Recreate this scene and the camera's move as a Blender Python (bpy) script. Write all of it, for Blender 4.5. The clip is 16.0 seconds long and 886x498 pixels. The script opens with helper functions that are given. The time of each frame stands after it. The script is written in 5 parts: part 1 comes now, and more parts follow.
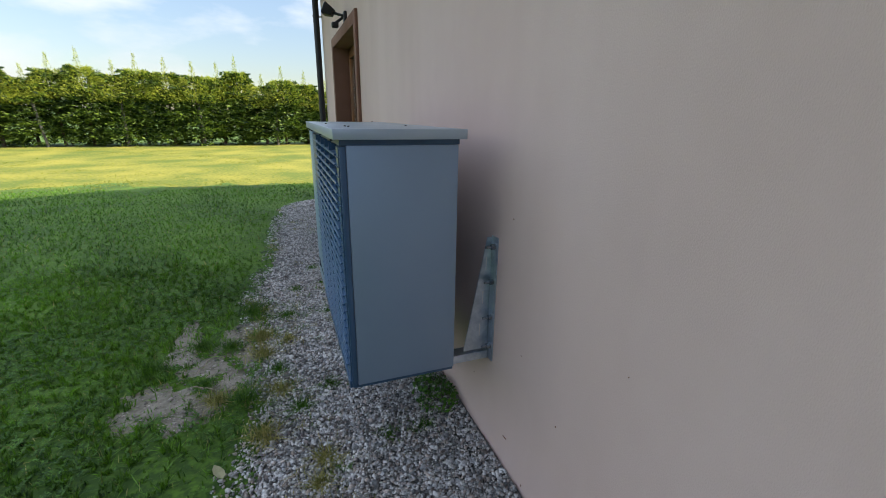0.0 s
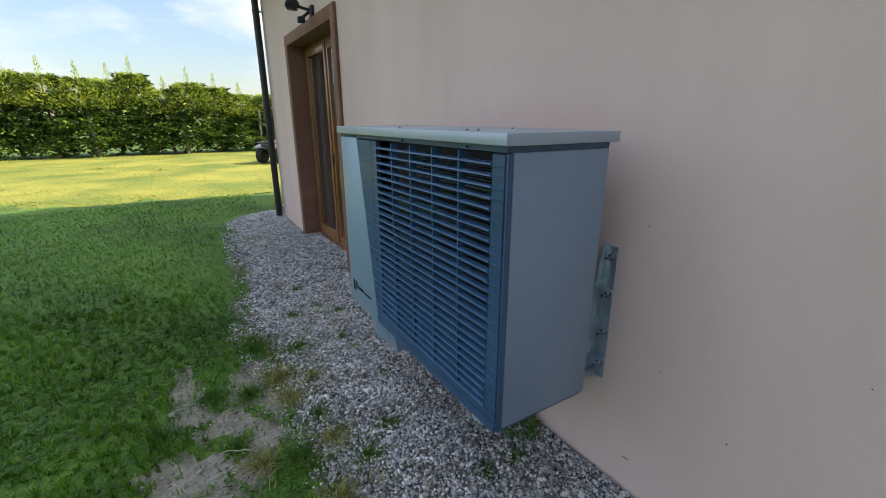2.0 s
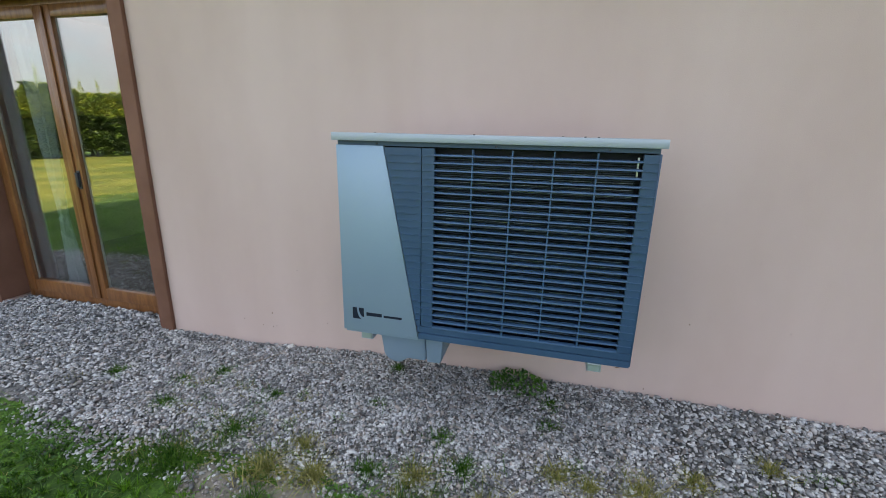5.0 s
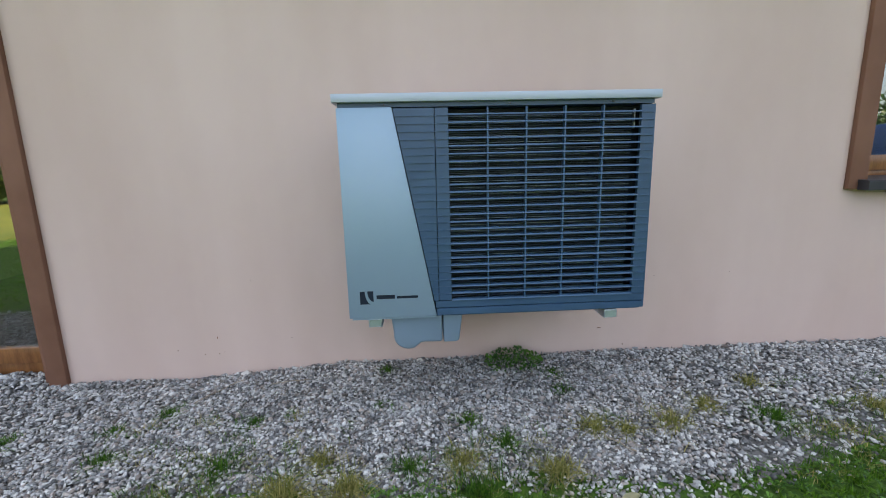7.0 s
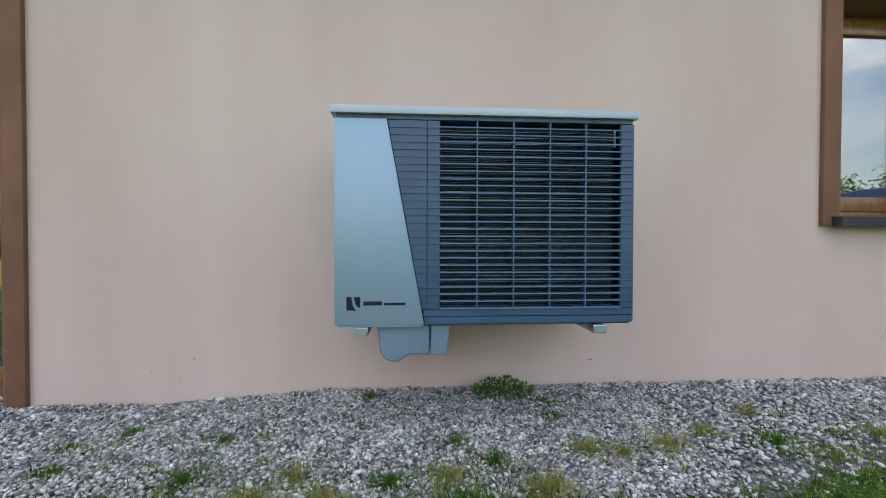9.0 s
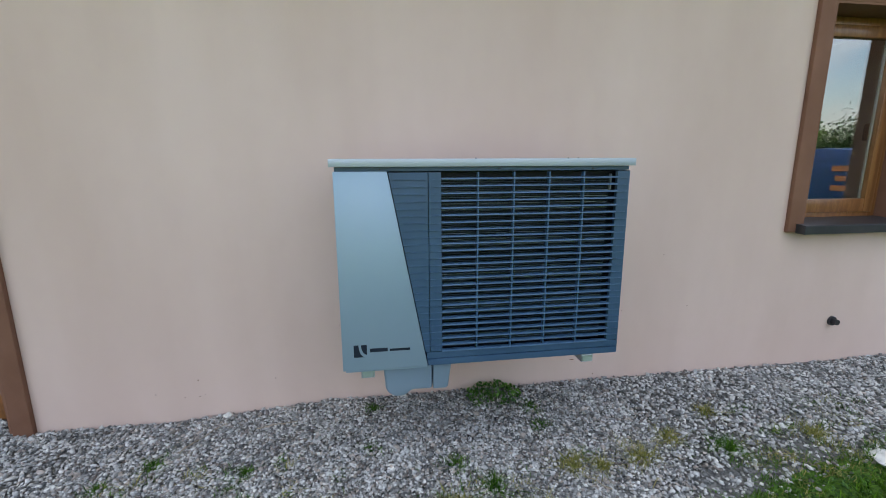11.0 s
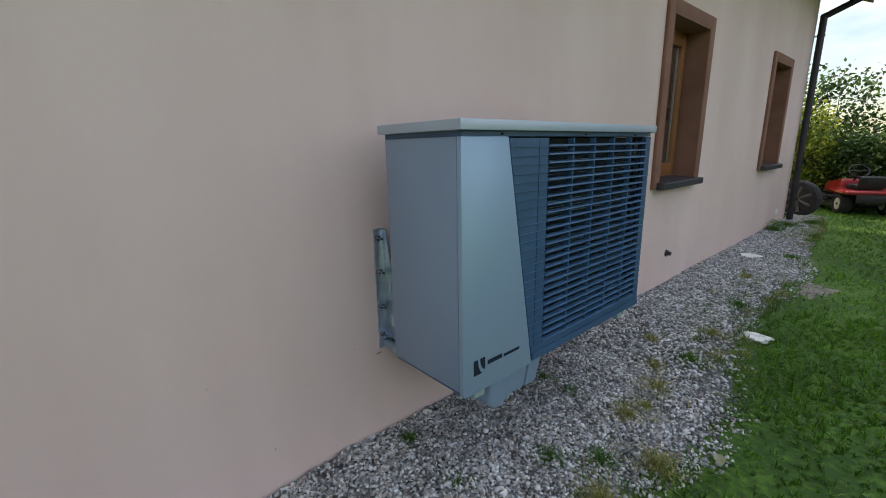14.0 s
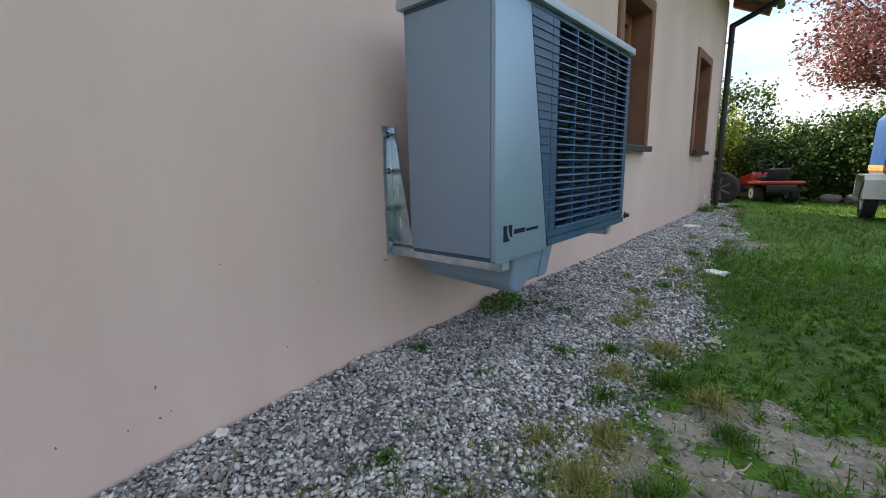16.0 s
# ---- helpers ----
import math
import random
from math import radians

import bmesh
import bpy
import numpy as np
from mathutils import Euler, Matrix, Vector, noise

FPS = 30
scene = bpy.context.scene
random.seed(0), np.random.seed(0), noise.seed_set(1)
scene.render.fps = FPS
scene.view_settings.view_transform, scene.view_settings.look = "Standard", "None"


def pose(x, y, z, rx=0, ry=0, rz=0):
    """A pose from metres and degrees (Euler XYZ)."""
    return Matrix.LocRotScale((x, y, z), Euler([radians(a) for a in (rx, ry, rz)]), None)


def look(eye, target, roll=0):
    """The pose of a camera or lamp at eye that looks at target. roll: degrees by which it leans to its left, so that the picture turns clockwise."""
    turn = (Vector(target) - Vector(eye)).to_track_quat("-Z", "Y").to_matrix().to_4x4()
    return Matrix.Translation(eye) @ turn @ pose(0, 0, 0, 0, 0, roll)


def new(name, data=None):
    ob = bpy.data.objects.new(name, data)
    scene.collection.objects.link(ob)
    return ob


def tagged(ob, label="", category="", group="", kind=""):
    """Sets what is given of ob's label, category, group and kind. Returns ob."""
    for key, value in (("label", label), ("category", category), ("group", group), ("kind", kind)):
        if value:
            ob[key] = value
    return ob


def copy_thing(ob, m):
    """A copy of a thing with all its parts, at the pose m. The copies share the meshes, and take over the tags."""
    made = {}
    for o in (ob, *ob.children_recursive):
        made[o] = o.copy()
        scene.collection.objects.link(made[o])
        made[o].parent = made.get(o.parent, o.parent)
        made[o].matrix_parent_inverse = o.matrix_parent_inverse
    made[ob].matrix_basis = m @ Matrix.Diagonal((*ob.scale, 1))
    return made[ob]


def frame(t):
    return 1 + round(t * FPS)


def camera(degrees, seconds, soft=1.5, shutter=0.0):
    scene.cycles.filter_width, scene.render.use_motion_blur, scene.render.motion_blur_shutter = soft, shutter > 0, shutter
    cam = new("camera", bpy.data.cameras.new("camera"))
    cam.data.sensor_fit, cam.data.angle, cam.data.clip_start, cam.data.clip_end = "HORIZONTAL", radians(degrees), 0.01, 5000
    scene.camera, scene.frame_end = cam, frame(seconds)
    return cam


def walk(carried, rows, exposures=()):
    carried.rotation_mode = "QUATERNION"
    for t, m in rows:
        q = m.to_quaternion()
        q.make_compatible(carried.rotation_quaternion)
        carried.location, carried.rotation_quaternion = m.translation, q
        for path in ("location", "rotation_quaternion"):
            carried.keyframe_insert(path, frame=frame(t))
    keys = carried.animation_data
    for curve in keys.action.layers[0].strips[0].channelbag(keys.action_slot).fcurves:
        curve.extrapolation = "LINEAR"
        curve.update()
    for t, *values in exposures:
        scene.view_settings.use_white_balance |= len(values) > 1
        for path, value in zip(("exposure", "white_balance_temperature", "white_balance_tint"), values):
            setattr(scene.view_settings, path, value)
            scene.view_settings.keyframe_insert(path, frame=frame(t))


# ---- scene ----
cam = camera(92.8, 16.0, soft=0.95)
PATH = [
    (0, (-0.773, -1.997, 1.477), (-0.1, -0.213, 0.875), 0.8),
    (0.5, (-0.94, -1.929, 1.492), (-0.075, -0.23, 0.886), 0.2),
    (1, (-1.089, -1.84, 1.499), (-0.171, -0.172, 0.888), 0.6),
    (1.5, (-1.171, -1.678, 1.481), (-0.25, -0.006, 0.883), 0.3),
    (2, (-1.328, -1.498, 1.47), (-0.327, 0.129, 0.88), -0.1),
    (2.5, (-1.594, -1.328, 1.495), (-0.333, 0.105, 0.897), 0.7),
    (3, (-1.751, -1.149, 1.441), (-0.288, 0.083, 0.857), 2.2),
    (3.5, (-1.972, -0.941, 1.466), (-0.406, 0.159, 0.887), 1.65),
    (4, (-2.182, -0.751, 1.448), (-0.549, 0.257, 0.882), 0.55),
    (4.5, (-2.214, -0.516, 1.441), (-0.467, 0.267, 0.862), -0.3),
    (4.7, (-2.255, -0.42, 1.446), (-0.453, 0.232, 0.873), 0.6),
    (6.8, (-2.426, 0.364, 1.205), (-0.458, 0.23, 0.878), -2.4),
    (7, (-2.362, 0.324, 1.135), (-0.398, 0.228, 0.768), -1.4),
    (7.5, (-2.35, 0.34, 0.881), (-0.37, 0.223, 0.624), -0.3),
    (8, (-2.398, 0.345, 0.84), (-0.406, 0.214, 0.71), 0.7),
    (8.5, (-2.408, 0.318, 0.861), (-0.413, 0.188, 0.789), 0.0),
    (9, (-2.404, 0.318, 0.866), (-0.41, 0.178, 0.834), 0.1),
    (9.2, (-2.393, 0.332, 0.914), (-0.399, 0.179, 0.912), 0.0),
    (11.3, (-2.381, 0.52, 1.42), (-0.455, 0.203, 0.983), 0.1),
    (11.5, (-2.336, 0.607, 1.404), (-0.419, 0.231, 0.974), 0.7),
    (12, (-2.238, 0.813, 1.398), (-0.379, 0.235, 0.938), 2.7),
    (12.5, (-2.133, 1.1, 1.408), (-0.406, 0.214, 0.924), 2.4),
    (13, (-1.942, 1.236, 1.37), (-0.264, 0.263, 0.885), 1.9),
    (13.5, (-1.739, 1.331, 1.37), (-0.115, 0.272, 0.878), 0.9),
    (14, (-1.543, 1.537, 1.354), (-0.077, 0.26, 0.886), -1.2),
    (14.5, (-1.523, 1.756, 1.33), (-0.143, 0.387, 0.86), -0.7),
    (15, (-1.494, 1.819, 1.281), (-0.172, 0.397, 0.801), -0.5),
    (15.5, (-1.4, 1.795, 1.079), (-0.116, 0.335, 0.612), -0.1),
    (16, (-1.399, 1.828, 0.836), (-0.114, 0.342, 0.461), -1.2),
]
walk(cam, [(t, look(eye, target, roll)) for t, eye, target, roll in PATH],
     [(0.0, 0.6, 6800, 13), (0.5, 0.62, 6800, 13), (1.5, 0.58, 6800, 13), (2.5, 0.86, 6850, 13), (3.5, 1.0, 7000, 14), (4.5, 1.08, 7100, 15), (7.0, 1.18, 7150, 15),
      (9.0, 1.2, 7200, 13), (11.5, 1.12, 7100, 13), (13.0, 1.02, 7050, 13), (13.5, 0.82, 7050, 13), (14.0, 0.68, 7050, 13), (14.5, 0.82, 7050, 13), (15.0, 0.9, 7000, 13), (16.0, 0.83, 7000, 13)])

# ---- world and sun ----
SHADOW = Vector((-1.4, 0.34, -1.0))          # way of the sunlight
world = bpy.data.worlds.new("sky")
scene.world = world
world.use_nodes = True
wn, wl = world.node_tree.nodes, world.node_tree.links
wn.clear()
w_out = wn.new("ShaderNodeOutputWorld")
w_bg = wn.new("ShaderNodeBackground")
w_sky = wn.new("ShaderNodeTexSky")
w_sky.sky_type = "NISHITA"
w_sky.sun_disc = False
w_sky.sun_elevation = math.atan2(1.0, math.hypot(1.4, 0.34))
w_sky.sun_rotation = math.atan2(1.4, -0.34)
w_sky.dust_density = 0.6
w_co = wn.new("ShaderNodeTexCoord")
w_map = wn.new("ShaderNodeMapping")
w_map.inputs["Scale"].default_value = (1.0, 1.0, 2.6)
w_map.inputs["Rotation"].default_value = (0, 0, radians(160))
w_noise = wn.new("ShaderNodeTexNoise")
w_noise.inputs["Scale"].default_value = 2.1
w_noise.inputs["Detail"].default_value = 7.0
w_noise.inputs["Roughness"].default_value = 0.55
w_ramp = wn.new("ShaderNodeValToRGB")
w_ramp.color_ramp.elements[0].position = 0.44
w_ramp.color_ramp.elements[1].position = 0.62
w_mix = wn.new("ShaderNodeMix")
w_mix.data_type = "RGBA"
w_mix.inputs[7].default_value = (9.4, 9.9, 10.6, 1)
wl.new(w_co.outputs["Generated"], w_map.inputs["Vector"])
wl.new(w_map.outputs["Vector"], w_noise.inputs["Vector"])
wl.new(w_noise.outputs["Fac"], w_ramp.inputs["Fac"])
wl.new(w_ramp.outputs["Color"], w_mix.inputs[0])
w_blue = wn.new("ShaderNodeVectorMath")
w_blue.operation = "SCALE"
w_blue.inputs["Scale"].default_value = 1.6
wl.new(w_sky.outputs["Color"], w_blue.inputs[0])
wl.new(w_blue.outputs["Vector"], w_mix.inputs[6])
# overcast skies grow brighter towards the zenith
w_sep, w_grad, w_mul = wn.new("ShaderNodeSeparateXYZ"), wn.new("ShaderNodeMapRange"), wn.new("ShaderNodeVectorMath")
w_mul.operation = "SCALE"
w_grad.inputs["From Min"].default_value, w_grad.inputs["From Max"].default_value = 0.0, 0.8
w_grad.inputs["To Min"].default_value, w_grad.inputs["To Max"].default_value = 0.52, 1.56
wl.new(w_co.outputs["Generated"], w_sep.inputs["Vector"])
wl.new(w_sep.outputs["Z"], w_grad.inputs["Value"])
wl.new(w_grad.outputs["Result"], w_mul.inputs["Scale"])
wl.new(w_mix.outputs[2], w_mul.inputs[0])
wl.new(w_mul.outputs["Vector"], w_bg.inputs["Color"])
w_bg.inputs["Strength"].default_value = 0.108
wl.new(w_bg.outputs["Background"], w_out.inputs["Surface"])

sun = new("sun", bpy.data.lights.new("sun", "SUN"))
sun.data.energy, sun.data.angle, sun.data.color = 7.0, radians(0.6), (1.0, 0.88, 0.66)
sun.matrix_world = look(-SHADOW * 30, (0, 0, 0))


# ---- materials ----
def material(name, low, high, scale=8.0, rough=0.6, metal=0.0, bump=0.0, grain=120.0, fine=0.25, island=0.0, piece=0.0,
             leaf=0.0, stretch=(1, 1, 1), coat=0.0, spread=(0.35, 0.65), ior=1.5, streak=0.0):
    """A surface between two colours by a coarse and a fine noise; island and piece vary it from bit to bit."""
    m = bpy.data.materials.new(name)
    m.use_nodes = True
    n, l = m.node_tree.nodes, m.node_tree.links
    p = n["Principled BSDF"]
    co = n.new("ShaderNodeTexCoord")
    mp = n.new("ShaderNodeMapping")
    mp.inputs["Scale"].default_value = stretch
    l.new(co.outputs["Object"], mp.inputs["Vector"])
    big, small = n.new("ShaderNodeTexNoise"), n.new("ShaderNodeTexNoise")
    big.inputs["Scale"].default_value, big.inputs["Detail"].default_value = scale, 5
    small.inputs["Scale"].default_value, small.inputs["Detail"].default_value = grain, 3
    l.new(mp.outputs["Vector"], big.inputs["Vector"])
    l.new(mp.outputs["Vector"], small.inputs["Vector"])
    add = n.new("ShaderNodeMath")
    add.operation = "MULTIPLY_ADD"
    sub = n.new("ShaderNodeMath")
    sub.operation = "SUBTRACT"
    sub.inputs[1].default_value = 0.5
    l.new(small.outputs["Fac"], sub.inputs[0])
    l.new(sub.outputs[0], add.inputs[0])
    add.inputs[1].default_value = fine
    l.new(big.outputs["Fac"], add.inputs[2])
    last = add.outputs[0]
    for weight, kind in ((island, "geo"), (piece, "object")):
        if weight:
            src = n.new("ShaderNodeNewGeometry" if kind == "geo" else "ShaderNodeObjectInfo")
            s2, a2 = n.new("ShaderNodeMath"), n.new("ShaderNodeMath")
            s2.operation, a2.operation = "SUBTRACT", "MULTIPLY_ADD"
            s2.inputs[1].default_value = 0.5
            l.new(src.outputs["Random Per Island" if kind == "geo" else "Random"], s2.inputs[0])
            l.new(s2.outputs[0], a2.inputs[0])
            a2.inputs[1].default_value = weight
            l.new(last, a2.inputs[2])
            last = a2.outputs[0]
    if streak:                                   # rain streaks: tall narrow stains, and fine cloudy blotches
        for size, how, weight in (((1, 1, 0.08), 3.4, streak), ((1, 1, 0.8), 9.0, streak * 0.45)):
            sm, sn, ss, sa = n.new("ShaderNodeMapping"), n.new("ShaderNodeTexNoise"), n.new("ShaderNodeMath"), n.new("ShaderNodeMath")
            sm.inputs["Scale"].default_value = size
            sn.inputs["Scale"].default_value, sn.inputs["Detail"].default_value = how, 4
            ss.operation, sa.operation = "SUBTRACT", "MULTIPLY_ADD"
            ss.inputs[1].default_value, sa.inputs[1].default_value = 0.5, weight
            l.new(co.outputs["Object"], sm.inputs["Vector"])
            l.new(sm.outputs["Vector"], sn.inputs["Vector"])
            l.new(sn.outputs["Fac"], ss.inputs[0])
            l.new(ss.outputs[0], sa.inputs[0])
            l.new(last, sa.inputs[2])
            last = sa.outputs[0]
    ramp = n.new("ShaderNodeValToRGB")
    ramp.color_ramp.elements[0].position, ramp.color_ramp.elements[1].position = spread
    ramp.color_ramp.elements[0].color, ramp.color_ramp.elements[1].color = (*low, 1), (*high, 1)
    l.new(last, ramp.inputs["Fac"])
    l.new(ramp.outputs["Color"], p.inputs["Base Color"])
    p.inputs["Roughness"].default_value, p.inputs["Metallic"].default_value = rough, metal
    p.inputs["IOR"].default_value, p.inputs["Coat Weight"].default_value = ior, coat
    if bump:
        b = n.new("ShaderNodeBump")
        b.inputs["Strength"].default_value, b.inputs["Distance"].default_value = bump, 0.004
        l.new(small.outputs["Fac"], b.inputs["Height"])
        l.new(b.outputs["Normal"], p.inputs["Normal"])
    if leaf:
        t, mx = n.new("ShaderNodeBsdfTranslucent"), n.new("ShaderNodeMixShader")
        l.new(ramp.outputs["Color"], t.inputs["Color"])
        mx.inputs[0].default_value = leaf
        l.new(p.outputs["BSDF"], mx.inputs[1])
        l.new(t.outputs["BSDF"], mx.inputs[2])
        l.new(mx.outputs["Shader"], n["Material Output"].inputs["Surface"])
    return m


def glass_material(name, tint=(0.9, 0.95, 0.93)):
    m = bpy.data.materials.new(name)
    m.use_nodes = True
    n, l = m.node_tree.nodes, m.node_tree.links
    n.remove(n["Principled BSDF"])
    clear, shine, mx, fr = (n.new("ShaderNodeBsdfTransparent"), n.new("ShaderNodeBsdfGlossy"), n.new("ShaderNodeMixShader"),
                            n.new("ShaderNodeLayerWeight"))
    pw, ad = n.new("ShaderNodeMath"), n.new("ShaderNodeMath")
    clear.inputs["Color"].default_value = (*tint, 1)
    shine.inputs["Roughness"].default_value = 0.0
    fr.inputs["Blend"].default_value = 0.5
    pw.operation, ad.operation = "POWER", "MULTIPLY_ADD"
    pw.inputs[1].default_value = 3.5
    ad.inputs[1].default_value, ad.inputs[2].default_value = 0.72, 0.28
    l.new(fr.outputs["Facing"], pw.inputs[0])
    l.new(pw.outputs[0], ad.inputs[0])
    l.new(ad.outputs[0], mx.inputs[0])
    l.new(clear.outputs["BSDF"], mx.inputs[1])
    l.new(shine.outputs["BSDF"], mx.inputs[2])
    l.new(mx.outputs["Shader"], n["Material Output"].inputs["Surface"])
    return m


M_WALL = material("render_plaster", (0.60, 0.452, 0.387), (0.70, 0.548, 0.484), 1.1, 0.9, bump=0.3, grain=420, fine=0.2, stretch=(1, 1, 0.4), streak=0.3, spread=(0.28, 0.72))
M_TRIM = material("brown_plaster", (0.185, 0.083, 0.048), (0.235, 0.113, 0.07), 3, 0.8, bump=0.3, grain=350)
M_WOOD = material("oak_frame", (0.19, 0.075, 0.025), (0.30, 0.13, 0.045), 5, 0.35, bump=0.08, grain=60, fine=0.6, stretch=(6, 6, 0.6), coat=0.3)
M_SILL = material("sill_metal", (0.035, 0.037, 0.042), (0.05, 0.052, 0.058), 6, 0.4, metal=0.2)
M_GLASS = glass_material("window_glass")
M_SILVER = material("silver_paint", (0.265, 0.385, 0.49), (0.288, 0.41, 0.515), 2.5, 0.4, metal=0.3, bump=0.03, grain=900, fine=0.1)
M_GREY = material("grey_paint", (0.235, 0.315, 0.41), (0.25, 0.335, 0.43), 2.5, 0.42, metal=0.3, bump=0.04, grain=900, fine=0.1)
M_COVER = material("cover_paint", (0.38, 0.45, 0.51), (0.41, 0.48, 0.54), 3, 0.36, metal=0.25, bump=0.05, grain=500, fine=0.2)
M_DARK = material("anthracite_plastic", (0.034, 0.083, 0.155), (0.046, 0.105, 0.187), 4, 0.36, bump=0.05, grain=700)
M_SLAT = material("anthracite_slat", (0.037, 0.096, 0.182), (0.051, 0.122, 0.222), 4, 0.34, bump=0.05, grain=700, piece=0.15)
M_BLACK = material("black_inside", (0.006, 0.010, 0.018), (0.012, 0.018, 0.03), 6, 0.7)
M_COIL = material("coil_fins", (0.008, 0.016, 0.034), (0.04, 0.062, 0.1), 3, 0.4, metal=0.4, grain=90, fine=0.9, stretch=(1, 0.4, 6))
M_WIRE = material("guard_wire", (0.12, 0.17, 0.25), (0.34, 0.42, 0.52), 5, 0.35, metal=0.5)
M_PAN = material("pan_plastic", (0.20, 0.29, 0.38), (0.22, 0.315, 0.405), 3, 0.45, bump=0.05, grain=600)
M_ZINC = material("galvanised_steel", (0.45, 0.53, 0.61), (0.68, 0.76, 0.82), 14, 0.3, metal=0.85, bump=0.06, grain=60, fine=0.4)
M_BOLT = material("zinc_bolt", (0.2, 0.23, 0.26), (0.36, 0.4, 0.44), 60, 0.25, metal=0.85)
M_INK = material("dark_print", (0.008, 0.014, 0.026), (0.012, 0.02, 0.034), 5, 0.75, ior=1.3)
M_PIPE = material("black_pipe", (0.007, 0.007, 0.008), (0.013, 0.013, 0.015), 5, 0.5)
M_ROOF = material("roof_tiles", (0.06, 0.045, 0.04), (0.1, 0.075, 0.065), 3, 0.8, bump=0.3, grain=30)
M_RAFTER = material("rafter_wood", (0.16, 0.075, 0.04), (0.26, 0.13, 0.07), 5, 0.7, stretch=(1, 6, 6))
M_INNER = material("inner_paint", (0.5, 0.48, 0.45), (0.56, 0.54, 0.5), 2, 0.9)
M_INFLOOR = material("inner_floor", (0.16, 0.1, 0.06), (0.24, 0.16, 0.1), 4, 0.5)
M_CURTAIN = material("curtain_cloth", (0.7, 0.76, 0.82), (0.8, 0.85, 0.9), 6, 0.9, grain=300)
M_WHITE = material("white_plastic", (0.72, 0.72, 0.7), (0.8, 0.8, 0.78), 5, 0.45)


# ---- building helpers ----
def box(bm, x0, x1, y0, y1, z0, z1, bevel=0.0, segments=2):
    vs = bmesh.ops.create_cube(bm, size=1)["verts"]
    for v in vs:
        v.co = Vector(((x0 + x1) / 2 + v.co.x * (x1 - x0), (y0 + y1) / 2 + v.co.y * (y1 - y0), (z0 + z1) / 2 + v.co.z * (z1 - z0)))
    if bevel:
        es = list({e for v in vs for e in v.link_edges})
        bmesh.ops.bevel(bm, geom=es, offset=bevel, segments=segments, affect="EDGES", profile=0.5)
    return bm


def boxed(*a, **k):
    return box(bmesh.new(), *a, **k)


def prism(outline, axis, a, b, bevel=0.0):
    """An outline of (u, v) pushed along an axis from a to b. For x: u is y, v is z; for y: u is x, v is z; for z: u is x, v is y."""
    bm = bmesh.new()
    put = {"x": lambda u, v, w: (w, u, v), "y": lambda u, v, w: (u, w, v), "z": lambda u, v, w: (u, v, w)}[axis]
    lo = [bm.verts.new(put(u, v, a)) for u, v in outline]
    hi = [bm.verts.new(put(u, v, b)) for u, v in outline]
    bm.faces.new(lo)
    bm.faces.new(hi)
    for i in range(len(lo)):
        j = (i + 1) % len(lo)
        bm.faces.new((lo[i], lo[j], hi[j], hi[i]))
    bmesh.ops.recalc_face_normals(bm, faces=bm.faces)
    if bevel:
        bmesh.ops.bevel(bm, geom=list(bm.edges), offset=bevel, segments=2, affect="EDGES", profile=0.5)
    return bm


def rod(p, q, r, r2=None, sides=14, bm=None):
    """A round bar from p to q."""
    bm = bm or bmesh.new()
    p, q = Vector(p), Vector(q)
    m = Matrix.Translation((p + q) / 2) @ (q - p).to_track_quat("Z", "Y").to_matrix().to_4x4()
    bmesh.ops.create_cone(bm, cap_ends=True, segments=sides, radius1=r, radius2=r if r2 is None else r2, depth=(q - p).length, matrix=m)
    return bm


def lathe(profile, sides=24, axis="y", centre=(0, 0, 0)):
    """A body of revolution: profile of (along the axis, radius)."""
    bm = bmesh.new()
    c = Vector(centre)
    rings = []
    for w, r in profile:
        ring = []
        for k in range(sides):
            u, v = r * math.cos(math.tau * k / sides), r * math.sin(math.tau * k / sides)
            ring.append(bm.verts.new(c + Vector({"x": (w, u, v), "y": (u, w, v), "z": (u, v, w)}[axis])))
        rings.append(ring)
    for a, b in zip(rings, rings[1:]):
        for k in range(sides):
            bm.faces.new((a[k], a[(k + 1) % sides], b[(k + 1) % sides], b[k]))
    bm.faces.new(rings[0])
    bm.faces.new(rings[-1])
    bmesh.ops.recalc_face_normals(bm, faces=bm.faces)
    return bm


def to_mesh(name, bm, mat, smooth=28):
    me = bpy.data.meshes.new(name)
    bm.to_mesh(me)
    bm.free()
    me.materials.append(mat)
    if smooth and len(me.polygons) > 6:
        me.polygons.foreach_set("use_smooth", [True] * len(me.polygons))
        me.set_sharp_from_angle(angle=radians(smooth))
    return me


def thing(name, base, label, category, group="", kind=""):
    ob = new(name)
    ob.location = base
    ob.empty_display_size = 0.1
    return tagged(ob, label, category, group, kind)


def base_of(ob):
    while ob.parent:
        ob = ob.parent
    return ob.location


def part(name, bm, mat, parent, label="", smooth=28):
    bm.transform(Matrix.Translation(-base_of(parent)))
    ob = new(name, to_mesh(name, bm, mat, smooth))
    ob.parent = parent
    return tagged(ob, label)


def single(name, bm, mat, label, category="", kind="", group="", smooth=28):
    return tagged(new(name, to_mesh(name, bm, mat, smooth)), label, category, group, kind)


# ---- house ----
Y_END, Y_FAR, WALL_T, TOP = 5.58, -7.62, 0.42, 3.6
OPEN = [(-6.33, -5.50, 1.02, 2.35), (-3.06, -2.24, 1.02, 2.35), (2.47, 4.15, 0.0, 2.31)]   # y0, y1, z0, z1


